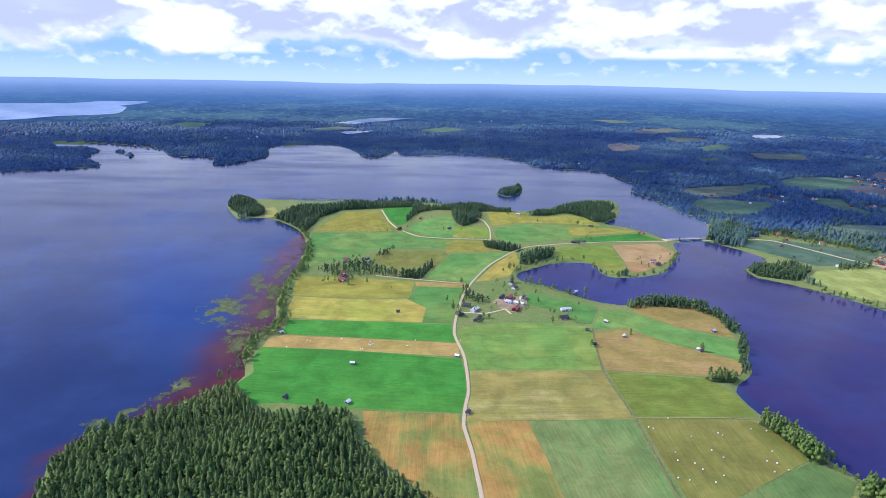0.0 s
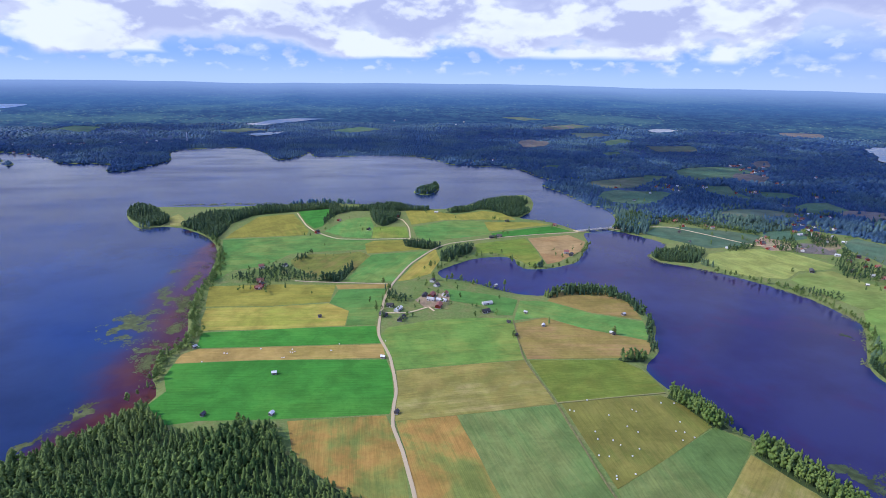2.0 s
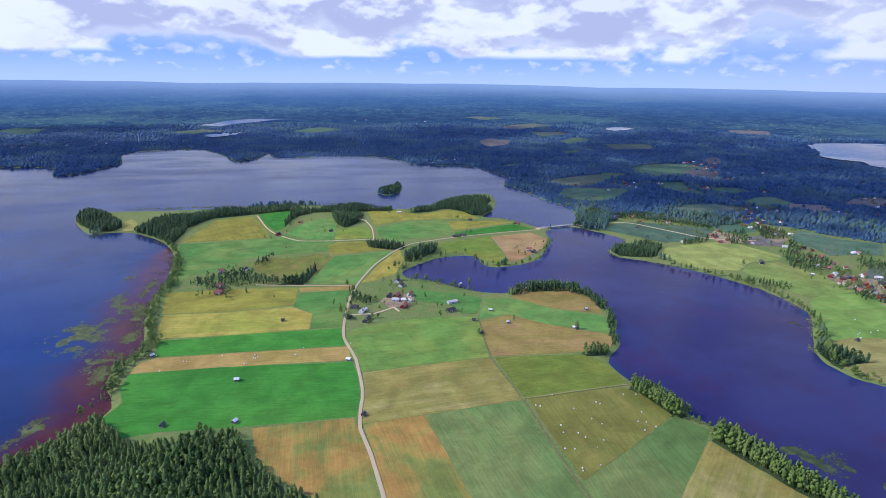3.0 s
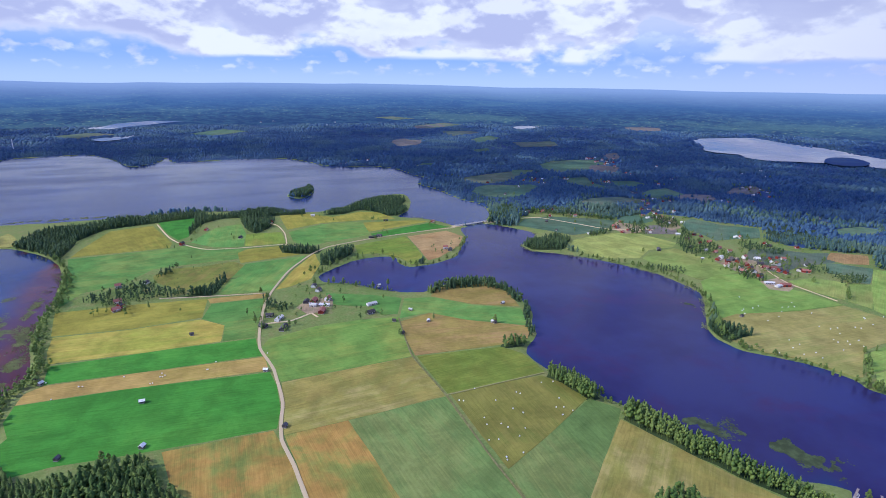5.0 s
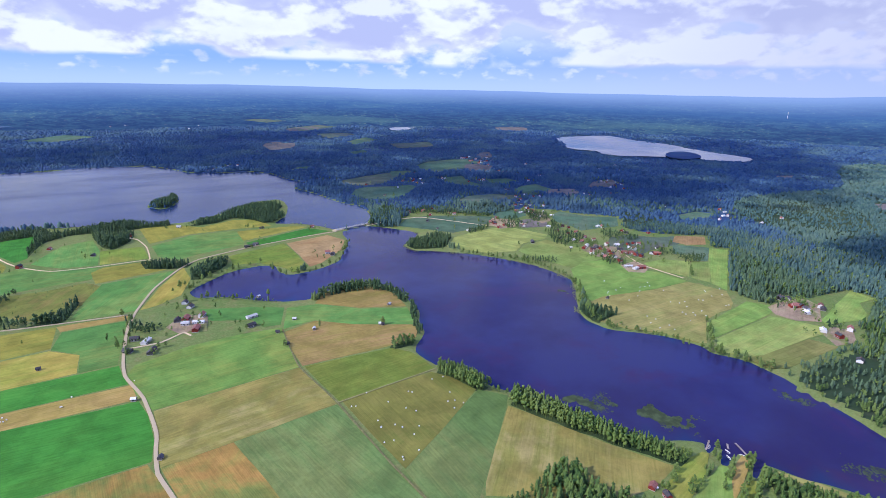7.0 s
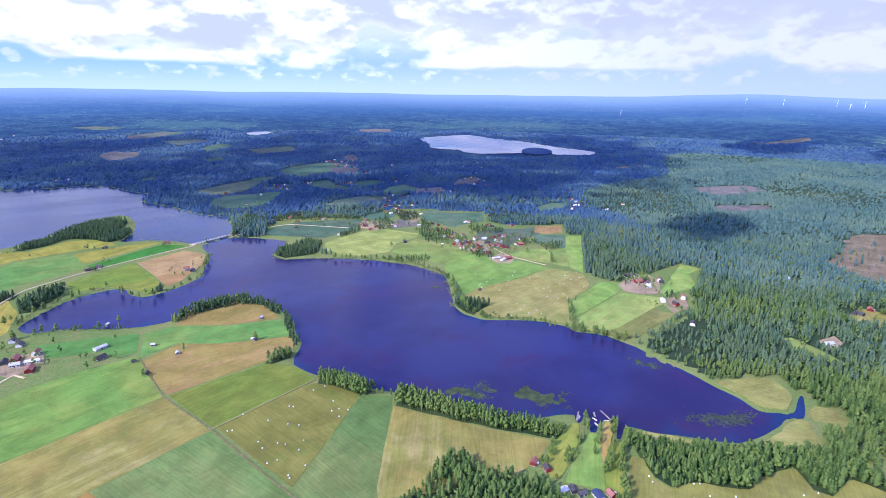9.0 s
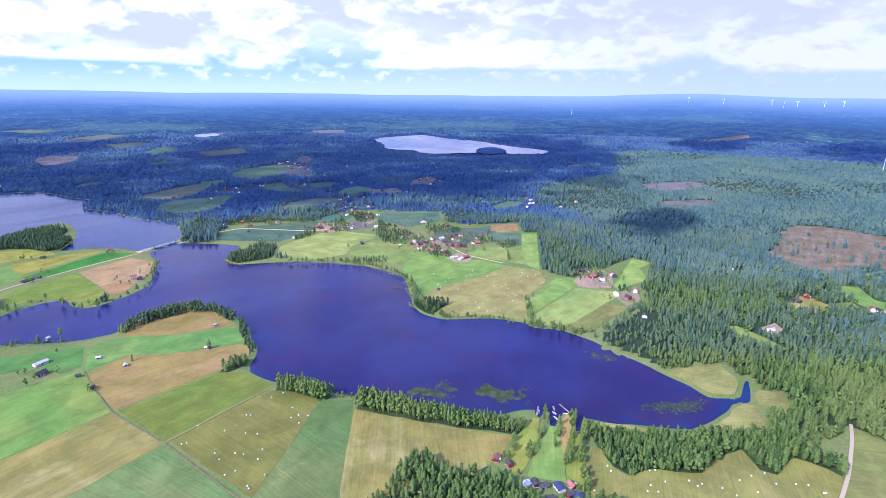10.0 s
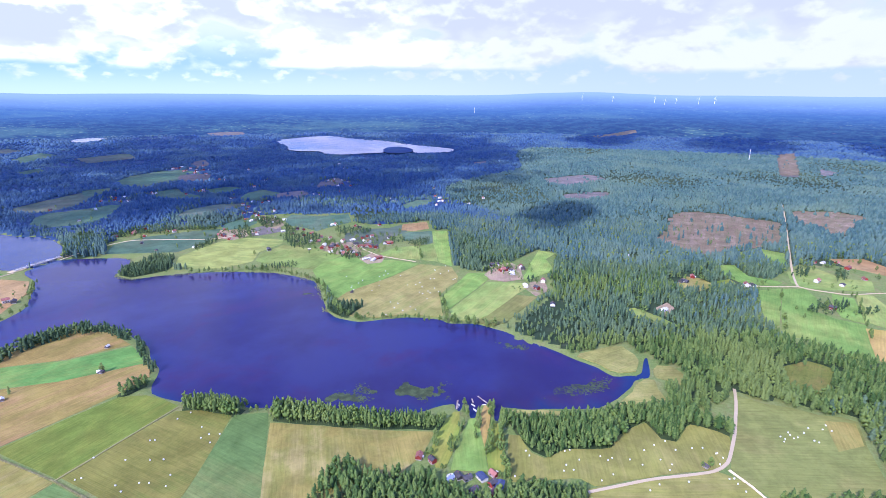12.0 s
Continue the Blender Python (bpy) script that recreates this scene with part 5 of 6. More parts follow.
def dome(sides, seed):
    """A rounded tree top for woods far off, 1 m high and to be scaled."""
    rng = np.random.default_rng(seed)
    v = [(r * math.cos(6.283 * (i + o) / sides) * rng.uniform(0.75, 1.2), r * math.sin(6.283 * (i + o) / sides) * rng.uniform(0.75, 1.2), z + rng.uniform(-0.06, 0.06))
         for r, z, o in ((0.20, 0.12, 0.0), (0.15, 0.62, 0.5)) for i in range(sides)] + [(0, 0, 1.0)]
    f = []
    for i in range(sides):
        a, b = i, (i + 1) % sides
        f += [(a, b, a + sides), (b, b + sides, a + sides), (a + sides, b + sides, 2 * sides)]
    return np.array(v), np.array(f)


def ico(sub):
    bm = bmesh.new()
    bmesh.ops.create_icosphere(bm, subdivisions=sub, radius=1)
    v = np.array([x.co[:] for x in bm.verts])
    f = np.array([[x.index for x in q.verts] for q in bm.faces])
    bm.free()
    return v, f


def leaf_lumps(count, sub, seed, lean=0.0):
    """A broad-leaved crown: uneven clumps round a stem, 1 m high and to be scaled."""
    rng = np.random.default_rng(seed)
    iv, jf = ico(sub)
    v, f = [], []
    n = 0
    for k in range(count):
        t = (k + 0.5) / count
        h = 0.30 + 0.58 * t
        spread = 0.15 * math.sin(math.pi * min(1, 0.25 + 0.8 * t))
        a = 2.4 * k + rng.uniform(-0.4, 0.4)
        c = np.array((spread * math.cos(a) * rng.uniform(0.5, 1.1), spread * math.sin(a) * rng.uniform(0.5, 1.1), h))
        s = np.array((0.115, 0.115, 0.115)) * rng.uniform(0.65, 1.25) * (1.1 - 0.45 * t) * (6 / count) ** 0.45
        q = iv * s * (1 + 0.4 * rng.uniform(-1, 1, (len(iv), 1))) + c
        v.append(q)
        f.append(jf + n)
        n += len(iv)
    st = np.array([(0.018 * math.cos(a), 0.018 * math.sin(a), z) for z in (0, 0.45) for a in (0, 2.1, 4.2)])
    v.append(st)
    f.append(np.array([(i, (i + 1) % 3, (i + 1) % 3 + 3) for i in range(3)] + [(i, (i + 1) % 3 + 3, i + 3) for i in range(3)]) + n)
    return np.concatenate(v), np.concatenate(f)


def stand(name, x, y, z, height, templates, mat, label, widen=1.0):
    """Many trees in one mesh, each turned, scaled and toned by itself."""
    rng = np.random.default_rng(len(x) + 11)
    which = rng.integers(0, len(templates), len(x))
    V, F, T, n = [], [], [], 0
    for k, (tv, tf) in enumerate(templates):
        m = np.nonzero(which == k)[0]
        if not len(m):
            continue
        a = rng.uniform(0, 6.283, len(m))
        w = height[m] * rng.uniform(0.8, 1.25, len(m)) * widen
        c, s = np.cos(a), np.sin(a)
        px = (tv[None, :, 0] * c[:, None] - tv[None, :, 1] * s[:, None]) * w[:, None] + x[m][:, None]
        py = (tv[None, :, 0] * s[:, None] + tv[None, :, 1] * c[:, None]) * w[:, None] + y[m][:, None]
        pz = tv[None, :, 2] * height[m][:, None] + z[m][:, None]
        V.append(np.stack([px, py, pz], -1).reshape(-1, 3))
        F.append((tf[None] + (np.arange(len(m)) * len(tv))[:, None, None]).reshape(-1, 3) + n)
        T.append(np.repeat(rng.uniform(0, 1, len(m)), len(tv)))
        n += len(m) * len(tv)
    ob = quick_mesh(name, np.concatenate(V), np.concatenate(F), mat, np.concatenate(T))
    return tagged(ob, label, "forest", kind="stuff")


SPRUCE_NEAR = [cone_tiers(8, 8, 0.40, s) for s in (1, 2, 3, 4, 5, 6)]
SPRUCE_MID = [cone_tiers(3, 6, 0.4, s, False) for s in (5, 6, 7, 8)]
SPRUCE_FAR = [dome(4, 8), dome(5, 9), dome(4, 10), cone_tiers(2, 4, 0.35, 10, False)]
LEAF_NEAR = [leaf_lumps(5, 1, s) for s in (1, 2, 3, 4)]
LEAF_MID = [leaf_lumps(3, 1, s) for s in (4, 5, 6)]


def scatter(poly, spacing, seed):
    """Points strewn over a polygon, about so far apart."""
    rng = np.random.default_rng(seed)
    p = np.array(poly, float)
    lo, hi = p.min(0), p.max(0)
    gx, gy = np.meshgrid(np.arange(lo[0], hi[0], spacing), np.arange(lo[1], hi[1], spacing))
    x = gx.ravel() + rng.uniform(-0.48, 0.48, gx.size) * spacing
    y = gy.ravel() + rng.uniform(-0.48, 0.48, gx.size) * spacing
    k = inside(x, y, poly)
    return x[k], y[k]


def off_roads(x, y, gap):
    ok = np.ones(len(x), bool)
    for kind, width, pts in ROADS:
        ok &= edge_distance(x, y, pts, False) > width / 2 + gap
    return ok


for k, (kind, pts) in enumerate(WOODS):
    far = min(math.hypot(*p) for p in pts) > 520
    if kind != "grove":
        floor = slab("forest_floor", ashore(rounded(pts, 12, 1.0, 500 + k)), "forest_floor", 0.12 + 0.002 * k)
        tagged(floor, "dark mossy floor under the trees", "forest floor", kind="structure")
    x, y = scatter(rounded(pts, 12, 1.5, 500 + k), {"spruce": 3.7, "mixed": 4.4, "tall": 2.7, "grove": 5.6}[kind], 40 + k)
    ok = off_roads(x, y, 1.5) & (shore(x, y) > 0.5)
    x, y = x[ok], y[ok]
    if not len(x):
        continue
    z = np.full(len(x), LAND)
    leafy = RNG.uniform(0, 1, len(x)) < {"spruce": 0.22, "mixed": 0.45, "tall": 0.68, "grove": 0.75}[kind]
    # uneven ages: tall and low drifts within one wood
    age = 1.0 + 0.16 * np.sin(x * 0.05 + 1.2 * np.sin(y * 0.043)) + 0.14 * np.sin(y * 0.061 + 2.0 * np.sin(x * 0.027))
    grown = {"spruce": (7.5, 13.0), "mixed": (7.5, 13.0), "tall": (11.5, 16.0), "grove": (5.0, 11.0)}[kind]
    h = RNG.uniform(*grown, len(x)) * age
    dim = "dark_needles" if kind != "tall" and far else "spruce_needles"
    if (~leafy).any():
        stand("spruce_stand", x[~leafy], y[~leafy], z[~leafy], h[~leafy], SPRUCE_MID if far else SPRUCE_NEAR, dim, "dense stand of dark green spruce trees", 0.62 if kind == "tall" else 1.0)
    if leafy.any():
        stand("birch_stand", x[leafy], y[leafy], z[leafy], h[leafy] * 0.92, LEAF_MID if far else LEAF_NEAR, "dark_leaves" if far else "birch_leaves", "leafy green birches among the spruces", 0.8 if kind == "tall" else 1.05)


PLOTS = [p for p in SITES_RED + SITES_RED_2 + SITES_WHITE + SITES_WHITE_2 + SITES_WHITE_3 + SITES_DARK + HAMLET_WHITE + SHORE_TOWN + HAMLET_MIXED + SITES_REDBARN + SITES_WHITEBARN if math.hypot(*p) > 480]


def build_forest():
    """The woods that cover all other land, thinner in detail as they recede."""
    rng = np.random.default_rng(21)
    for r0, r1, gap, temps, hh, words in ((250, 620, 4.1, SPRUCE_NEAR, (8.0, 13.0), "dense dark green conifer forest"), (620, 1150, 4.2, SPRUCE_MID, (7.5, 12.5), "dense green conifer forest"),
                                          (1150, 1700, 6.6, SPRUCE_FAR, (6.0, 11.0), "wide conifer forest with haze put into its colour"), (1700, 2600, 10.0, SPRUCE_FAR, (5.0, 10.0), "wide conifer forest with haze put into its colour"), (2600, 3420, 15, SPRUCE_FAR, (5, 10), "far forest on rising hills")):
        a0, a1 = (radians(-46), radians(112)) if r0 < 600 else (radians(-42), radians(106))
        n = int((a1 - a0) / 2 * (r1 * r1 - r0 * r0) / gap**2)
        r, a = np.sqrt(rng.uniform(r0 * r0, r1 * r1, n)), rng.uniform(a0, a1, n)
        x, y = r * np.sin(a), r * np.cos(a)
        ok = np.ones(n, bool)
        for o in OPENS:
            ok &= ~inside(x, y, o)
        strays = rng.uniform(0, 1, n) < 0.025
        for o, (kind, _) in zip(FIELD_LINES, FIELDS):
            ok &= ~inside(x, y, o) | (strays & (kind in ("cleared", "heath", "hazebare")))
        for o in FAR_LAKES:
            ok &= ~inside(x, y, o)
        ok |= inside(x, y, FAR_ISLE)
        for hx, hy in PLOTS:
            ok &= (np.abs(x - hx) > 17) | (np.abs(y - hy) > 17)
        x, y = x[ok], y[ok]
        d = shore(x, y)
        ok = (d > 4) & off_roads(x, y, 2.5)
        x, y, d = x[ok], y[ok], d[ok]
        # glades and younger stands, in drifts
        drift = np.sin(x * 0.011 + 1.3 * np.sin(y * 0.007)) + np.sin(y * 0.013 + 1.7 * np.sin(x * 0.005 + 1)) + np.sin((x + y) * 0.0043)
        ok = rng.uniform(0, 1, len(x)) < np.clip(2.1 - 1.3 * np.maximum(drift - 0.5, 0), 0.12 if r0 < 1100 else 0.75, 1)
        x, y, d = x[ok], y[ok], d[ok]
        drift = drift[ok]
        z = ground_height(x, y, d)
        h = rng.uniform(*hh, len(x)) * np.clip(1.0 - 0.18 * drift, 0.6, 1.25)
        leafy = rng.uniform(0, 1, len(x)) < (0.18 if r0 < 1000 else 0.0)
        # needles go bluer by distance in steps: haze put into their colour
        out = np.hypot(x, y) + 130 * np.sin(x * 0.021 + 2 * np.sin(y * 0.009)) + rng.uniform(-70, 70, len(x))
        # woods marked young are only coloured as sunlit, with less haze blue
        young = sunlit_woods(x, y)
        for sel, mat in ((~leafy & (out < 640), "spruce_needles"), (~leafy & (out >= 640) & (out < 860), "half_hazed_needles"), (~leafy & ~young & (out >= 860) & (out < 1220), "hazed_needles"), (~leafy & ~young & (out >= 1220), "hazed_forest"), (~leafy & young & (out >= 860), "sunlit_needles")):
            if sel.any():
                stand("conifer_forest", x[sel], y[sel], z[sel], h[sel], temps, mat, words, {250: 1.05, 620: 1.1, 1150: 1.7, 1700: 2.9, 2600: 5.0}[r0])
        if leafy.any():
            stand("birch_forest", x[leafy], y[leafy], z[leafy], h[leafy] * 0.85, LEAF_MID, "birch_leaves", "green birches mixed through the forest")


build_forest()
for k, (kind, pts) in enumerate(FIELDS):
    if kind not in ("cleared", "heath"):
        continue
    x, y = scatter(pts, 14 if kind == "cleared" else 17, 900 + k)
    if len(x):
        r = np.random.default_rng(k)
        z = LAND + rise(np.hypot(x, y)) + hills(x, y)
        stand("saplings", x, y, z, r.uniform(1.2, 3.8, len(x)), SPRUCE_MID, "spruce_needles", "young trees scattered over open rough ground")


# ---- clouds that stand over the country and shade it ----
def cloud(az, r, size, flat, seed):
    """A heaped cloud with a level base, so placed that its shadow falls r metres out."""
    rng = np.random.default_rng(seed)
    alt = 1350.0
    base = np.array((r * math.sin(radians(az)), r * math.cos(radians(az)))) + np.array(SUN_FROM[:2]) * (alt / math.tan(SUN_EL))
    iv, jf = ico(1)
    V, F, n = [], [], 0
    for k in range(100):
        a, q = rng.uniform(0, 6.28), math.sqrt(rng.uniform(0, 1))
        s = size * rng.uniform(0.07, 0.30) * (1.25 - 0.9 * q)
        c = np.array((base[0] + size * q * math.cos(a), base[1] + size * flat * q * math.sin(a), alt))
        v = iv * s * (1 + 0.16 * rng.uniform(-1, 1, (len(iv), 1))) * np.array((1, 1, 0.55))
        v[:, 2] = np.maximum(v[:, 2], -0.06 * s)
        V.append(v + c)
        F.append(jf + n)
        n += len(iv)
    ob = quick_mesh("cloud", np.concatenate(V), np.concatenate(F), "cloud_white")
    tagged(ob, "white heaped cloud with a level grey base", "cloud", kind="stuff")


for k, (az, r, size, flat) in enumerate((
        (-42, 1950, 430, 0.9), (-30, 1650, 380, 0.9), (-40, 1450, 300, 0.9), (-16, 1950, 400, 0.8), (-34, 2600, 480, 0.8), (12, 2900, 430, 0.7), (36, 3000, 430, 0.7), (50, 2900, 420, 0.7), (-26, 2500, 500, 0.8), (-8, 2500, 520, 0.8), (8, 2350, 480, 0.8), (20, 1900, 420, 0.8), (31, 1600, 360, 0.8), (33, 2350, 450, 0.9),
        (42, 1560, 330, 0.8), (46, 2250, 480, 0.9), (53, 1600, 340, 0.8), (58, 2250, 470, 0.9), (64, 1800, 330, 0.8), (66, 2450, 400, 0.8), (80, 3300, 420, 0.4),
        (92, 3150, 430, 0.5), (104, 3300, 430, 0.5), (62, 3000, 420, 0.7), (76, 1180, 130, 0.5), (20, 3000, 350, 0.7), (-20, 3350, 420, 0.7))):
    cloud(az, r, size * 1.2, flat, 60 + k)


# ---- buildings ----
def box(bm, x0, x1, y0, y1, z0, z1):
    v = [bm.verts.new(p) for p in ((x0, y0, z0), (x1, y0, z0), (x1, y1, z0), (x0, y1, z0), (x0, y0, z1), (x1, y0, z1), (x1, y1, z1), (x0, y1, z1))]
    for f in ((0, 3, 2, 1), (4, 5, 6, 7), (0, 1, 5, 4), (1, 2, 6, 5), (2, 3, 7, 6), (3, 0, 4, 7)):
        bm.faces.new([v[i] for i in f])
    return bm


def gabled(length, width, eaves, ridge):
    """Walls with gables under a ridge along x."""
    bm = bmesh.new()
    a, b = length / 2, width / 2
    ends = []
    for x in (-a, a):
        ends.append([bm.verts.new(p) for p in ((x, -b, 0), (x, b, 0), (x, b, eaves), (x, 0, ridge), (x, -b, eaves))])
    bm.faces.new(ends[0][::-1])
    bm.faces.new(ends[1])
    for i in range(5):
        bm.faces.new((ends[0][i], ends[0][(i + 1) % 5], ends[1][(i + 1) % 5], ends[1][i]))
    bmesh.ops.recalc_face_normals(bm, faces=bm.faces[:])
    return bm


def roof_slab(length, width, eaves, ridge, side, over=0.55, thick=0.16):
    bm = bmesh.new()
    a, b = length / 2 + over, width / 2 + over
    drop = (ridge - eaves) / (width / 2)
    y1 = side * b
    z1 = ridge + 0.14 - drop * b
    pts = ((0, ridge + 0.14), (y1, z1))
    v = [bm.verts.new((x, y, z + t)) for x in (-a, a) for y, z in pts for t in (0, thick)]
    for f in ((0, 1, 3, 2), (4, 6, 7, 5), (0, 4, 5, 1), (2, 3, 7, 6), (1, 5, 7, 3), (0, 2, 6, 4)):
        bm.faces.new([v[i] for i in f])
    bmesh.ops.recalc_face_normals(bm, faces=bm.faces[:])
    return bm


def building(name, length, width, eaves, pitch, wall, roof, label, category, windows=3, chimney=True, porch=False, door=(1.0, 2.1), trim="white_boards"):
    top = new(name)
    ridge = eaves + width / 2 * math.tan(radians(pitch))
    part("plinth", box(bmesh.new(), -length / 2 - 0.06, length / 2 + 0.06, -width / 2 - 0.06, width / 2 + 0.06, -0.5, 0.35), "concrete", top, "grey stone plinth")
    part("wall", gabled(length, width, eaves, ridge), wall, top)
    for s in (-1, 1):
        part("roof", roof_slab(length, width, eaves, ridge, s), roof, top)
    b = width / 2
    if windows:
        pane = frame_mesh = None
        for s in (-1, 1):
            for k in range(windows):
                x = length * ((k + 0.5) / windows - 0.5)
                if s == -1 and k == windows // 2:
                    continue
                if frame_mesh is None:
                    w = part("window", box(bmesh.new(), -0.75, 0.75, -0.05, 0.05, -0.75, 0.75), trim, top)
                    p = part("pane", box(bmesh.new(), -0.55, 0.55, -0.07, 0.07, -0.55, 0.55), "window_glass", w)
                    frame_mesh, pane = w.data, p.data
                else:
                    w = new("window", frame_mesh)
                    w.parent = top
                    p = new("pane", pane)
                    p.parent = w
                w.location = (x, s * b, min(1.75, eaves - 0.9))
    part("door", box(bmesh.new(), -door[0] / 2, door[0] / 2, -b - 0.07, -b + 0.03, 0.1, 0.1 + door[1]), trim if windows else "dark_boards", top)
    if chimney:
        part("chimney", box(bmesh.new(), length * 0.12, length * 0.12 + 0.8, -0.4, 0.4, ridge - 0.9, ridge + 1.1), "chimney_brick", top)
    if porch:
        bm = box(bmesh.new(), -1.6, 1.6, -b - 2.2, -b - 0.01, 2.5, 2.7)
        for x in (-1.45, 1.45):
            box(bm, x - 0.08, x + 0.08, -b - 2.1, -b - 1.94, 0, 2.52)
        part("porch", bm, trim, top)
    return tagged(top, label, category)


def sites(proto, points, group, seed):
    """Sets the first of a kind and its repeats on their plots."""
    rng = random.Random(seed)
    size_varies = proto.name.startswith("house")
    for k, (x, y) in enumerate(points):
        z = LAND + 0.45 + float(rise(math.hypot(x, y))) + float(hills(np.array([x], float), np.array([y], float))[0]) if math.hypot(x, y) > 2200 else LAND + 0.3
        m = pose(x, y, z, 0, 0, rng.choice((-32, -25, 58, 62, 8, 20)) + rng.uniform(-8, 8))
        small = Matrix.Scale((0.64 if math.hypot(x, y) < 430 else (0.86 if math.hypot(x, y) < 950 or math.hypot(x, y) > 1800 else 0.72)) if size_varies else (0.72 if proto.name.startswith("barn") else 0.8), 4)
        if k == 0:
            proto.matrix_basis = m @ small
        else:
            ob = copy_thing(proto, m)
            ob.matrix_basis = m @ small
        (proto if k == 0 else ob)["group"] = group


red_points, white_points = SITES_RED + SITES_RED_2 + GARDEN_RED + HAMLET_MIXED[::2], SITES_WHITE + GARDEN_WHITE + HAMLET_WHITE + SHORE_TOWN + SITES_WHITE_2 + SITES_WHITE_3
sites(building("house", 9.5, 7, 3.2, 36, "red_boards", "tile_roof", "red wooden house with white trim and tiled roof", "house", 4, True, True), red_points[::2], "red houses", 1)
sites(building("house", 8.5, 6.5, 4.6, 34, "red_boards", "dark_roof", "tall red wooden house with a dark roof", "house", 3, True), red_points[1::2], "red houses", 2)
sites(building("house", 9.5, 7, 3.1, 30, "white_boards", "tin_roof", "white wooden house with a pale tin roof", "house", 4, True, trim="grey_boards"), white_points[::3], "white houses", 3)
sites(building("house", 9, 6.8, 4.4, 36, "white_boards", "tile_roof", "white two-storey house with red tiled roof", "house", 3, True, True, trim="grey_boards"), white_points[1::3], "white houses", 4)
sites(building("house", 8.5, 6.8, 2.9, 28, "white_boards", "dark_roof", "low white house with a dark roof", "house", 3, True, trim="grey_boards"), white_points[2::3], "white houses", 5)
sites(building("house", 9.5, 6.8, 3.0, 32, "dark_boards", "dark_roof", "dark-stained wooden house with a black roof", "house", 3, True), SITES_DARK + GARDEN_DARK + HAMLET_MIXED[1::2], "dark houses", 6)
sites(building("barn", 16, 9, 4.4, 30, "red_boards", "tile_roof", "large red wooden barn beside the farmyard", "barn", 0, False, door=(3.4, 3.6)), SITES_REDBARN, "red barns", 7)
sites(building("barn", 17, 7.5, 3.2, 22, "white_boards", "tin_roof", "long white farm building with a metal roof", "barn", 5, False, door=(3.0, 2.8), trim="grey_boards"), SITES_WHITEBARN, "white farm buildings", 8)
sites(building("barn", 19, 7.5, 3.2, 28, "dark_boards", "dark_roof", "long dark timber barn by the road", "barn", 0, False, door=(3.2, 3.0)), SITES_DARKBARN, "dark barns", 9)
sites(building("hay_barn", 4.9, 4.0, 2.4, 34, "grey_boards", "tin_roof", "weathered grey hay barn with bright tin roof", "barn", 0, False, door=(1.8, 2.0)), SITES_LADA[::2], "hay barns", 10)
sites(building("hay_barn", 4.6, 3.9, 2.3, 36, "grey_boards", "dark_roof", "weathered grey hay barn with dark roof", "barn", 0, False, door=(1.8, 2.0)), SITES_LADA[1::2], "hay barns", 11)


sites(building("garden_hall", 9.5, 6.5, 2.8, 16, "white_boards", "blue_roof", "long white hut with a dark blue roof", "hut", 3, False, trim="grey_boards"), GARDEN_HALL, "blue-roofed huts", 12)


# ---- bales ----
def bale_mesh():
    bm = bmesh.new()
    prof = ((0.0, 0.66), (0.45, 0.66), (0.68, 0.61), (0.78, 0.48), (0.80, 0.0), (0.78, -0.48), (0.68, -0.61), (0.45, -0.66), (0.0, -0.66))
    rings = []
    for r, h in prof:
        rings.append([bm.verts.new((h, r * math.cos(2 * math.pi * k / 12), 0.78 + r * math.sin(2 * math.pi * k / 12) * 0.97)) for k in range(12)] if r else [bm.verts.new((h, 0, 0.78))])
    for a, b in zip(rings, rings[1:]):
        for k in range(12):
            q = [a[k % len(a)], a[(k + 1) % len(a)], b[(k + 1) % len(b)], b[k % len(b)]]
            q = [v for i, v in enumerate(q) if v not in q[:i]]
            bm.faces.new(q)
    bmesh.ops.recalc_face_normals(bm, faces=bm.faces[:])
    me = bpy.data.meshes.new("hay_bale")
    bm.to_mesh(me)
    bm.free()
    me.materials.append(MATS["bale_wrap"])
    return me


BALE = bale_mesh()
rng_b = random.Random(5)
for pts, group in ((BALES_A, "bales on the lakeside field"), (BALES_B, "bales on the stubble strip"), (BALES_C, "bales by the gravel road"), (BALES_D, "bales on the wide meadow"),
                   (BALES_E, "bales on the far shore field"), (BALES_F, "bales below the village")):
    for x, y in pts:
        ob = new("hay_bale", BALE)
        ob.matrix_basis = pose(x, y, LAND + 0.5, 0, 0, rng_b.uniform(0, 180)) @ Matrix.Scale(0.70, 4)
        tagged(ob, "white plastic-wrapped round hay bale on mown grass", "hay bale", group)


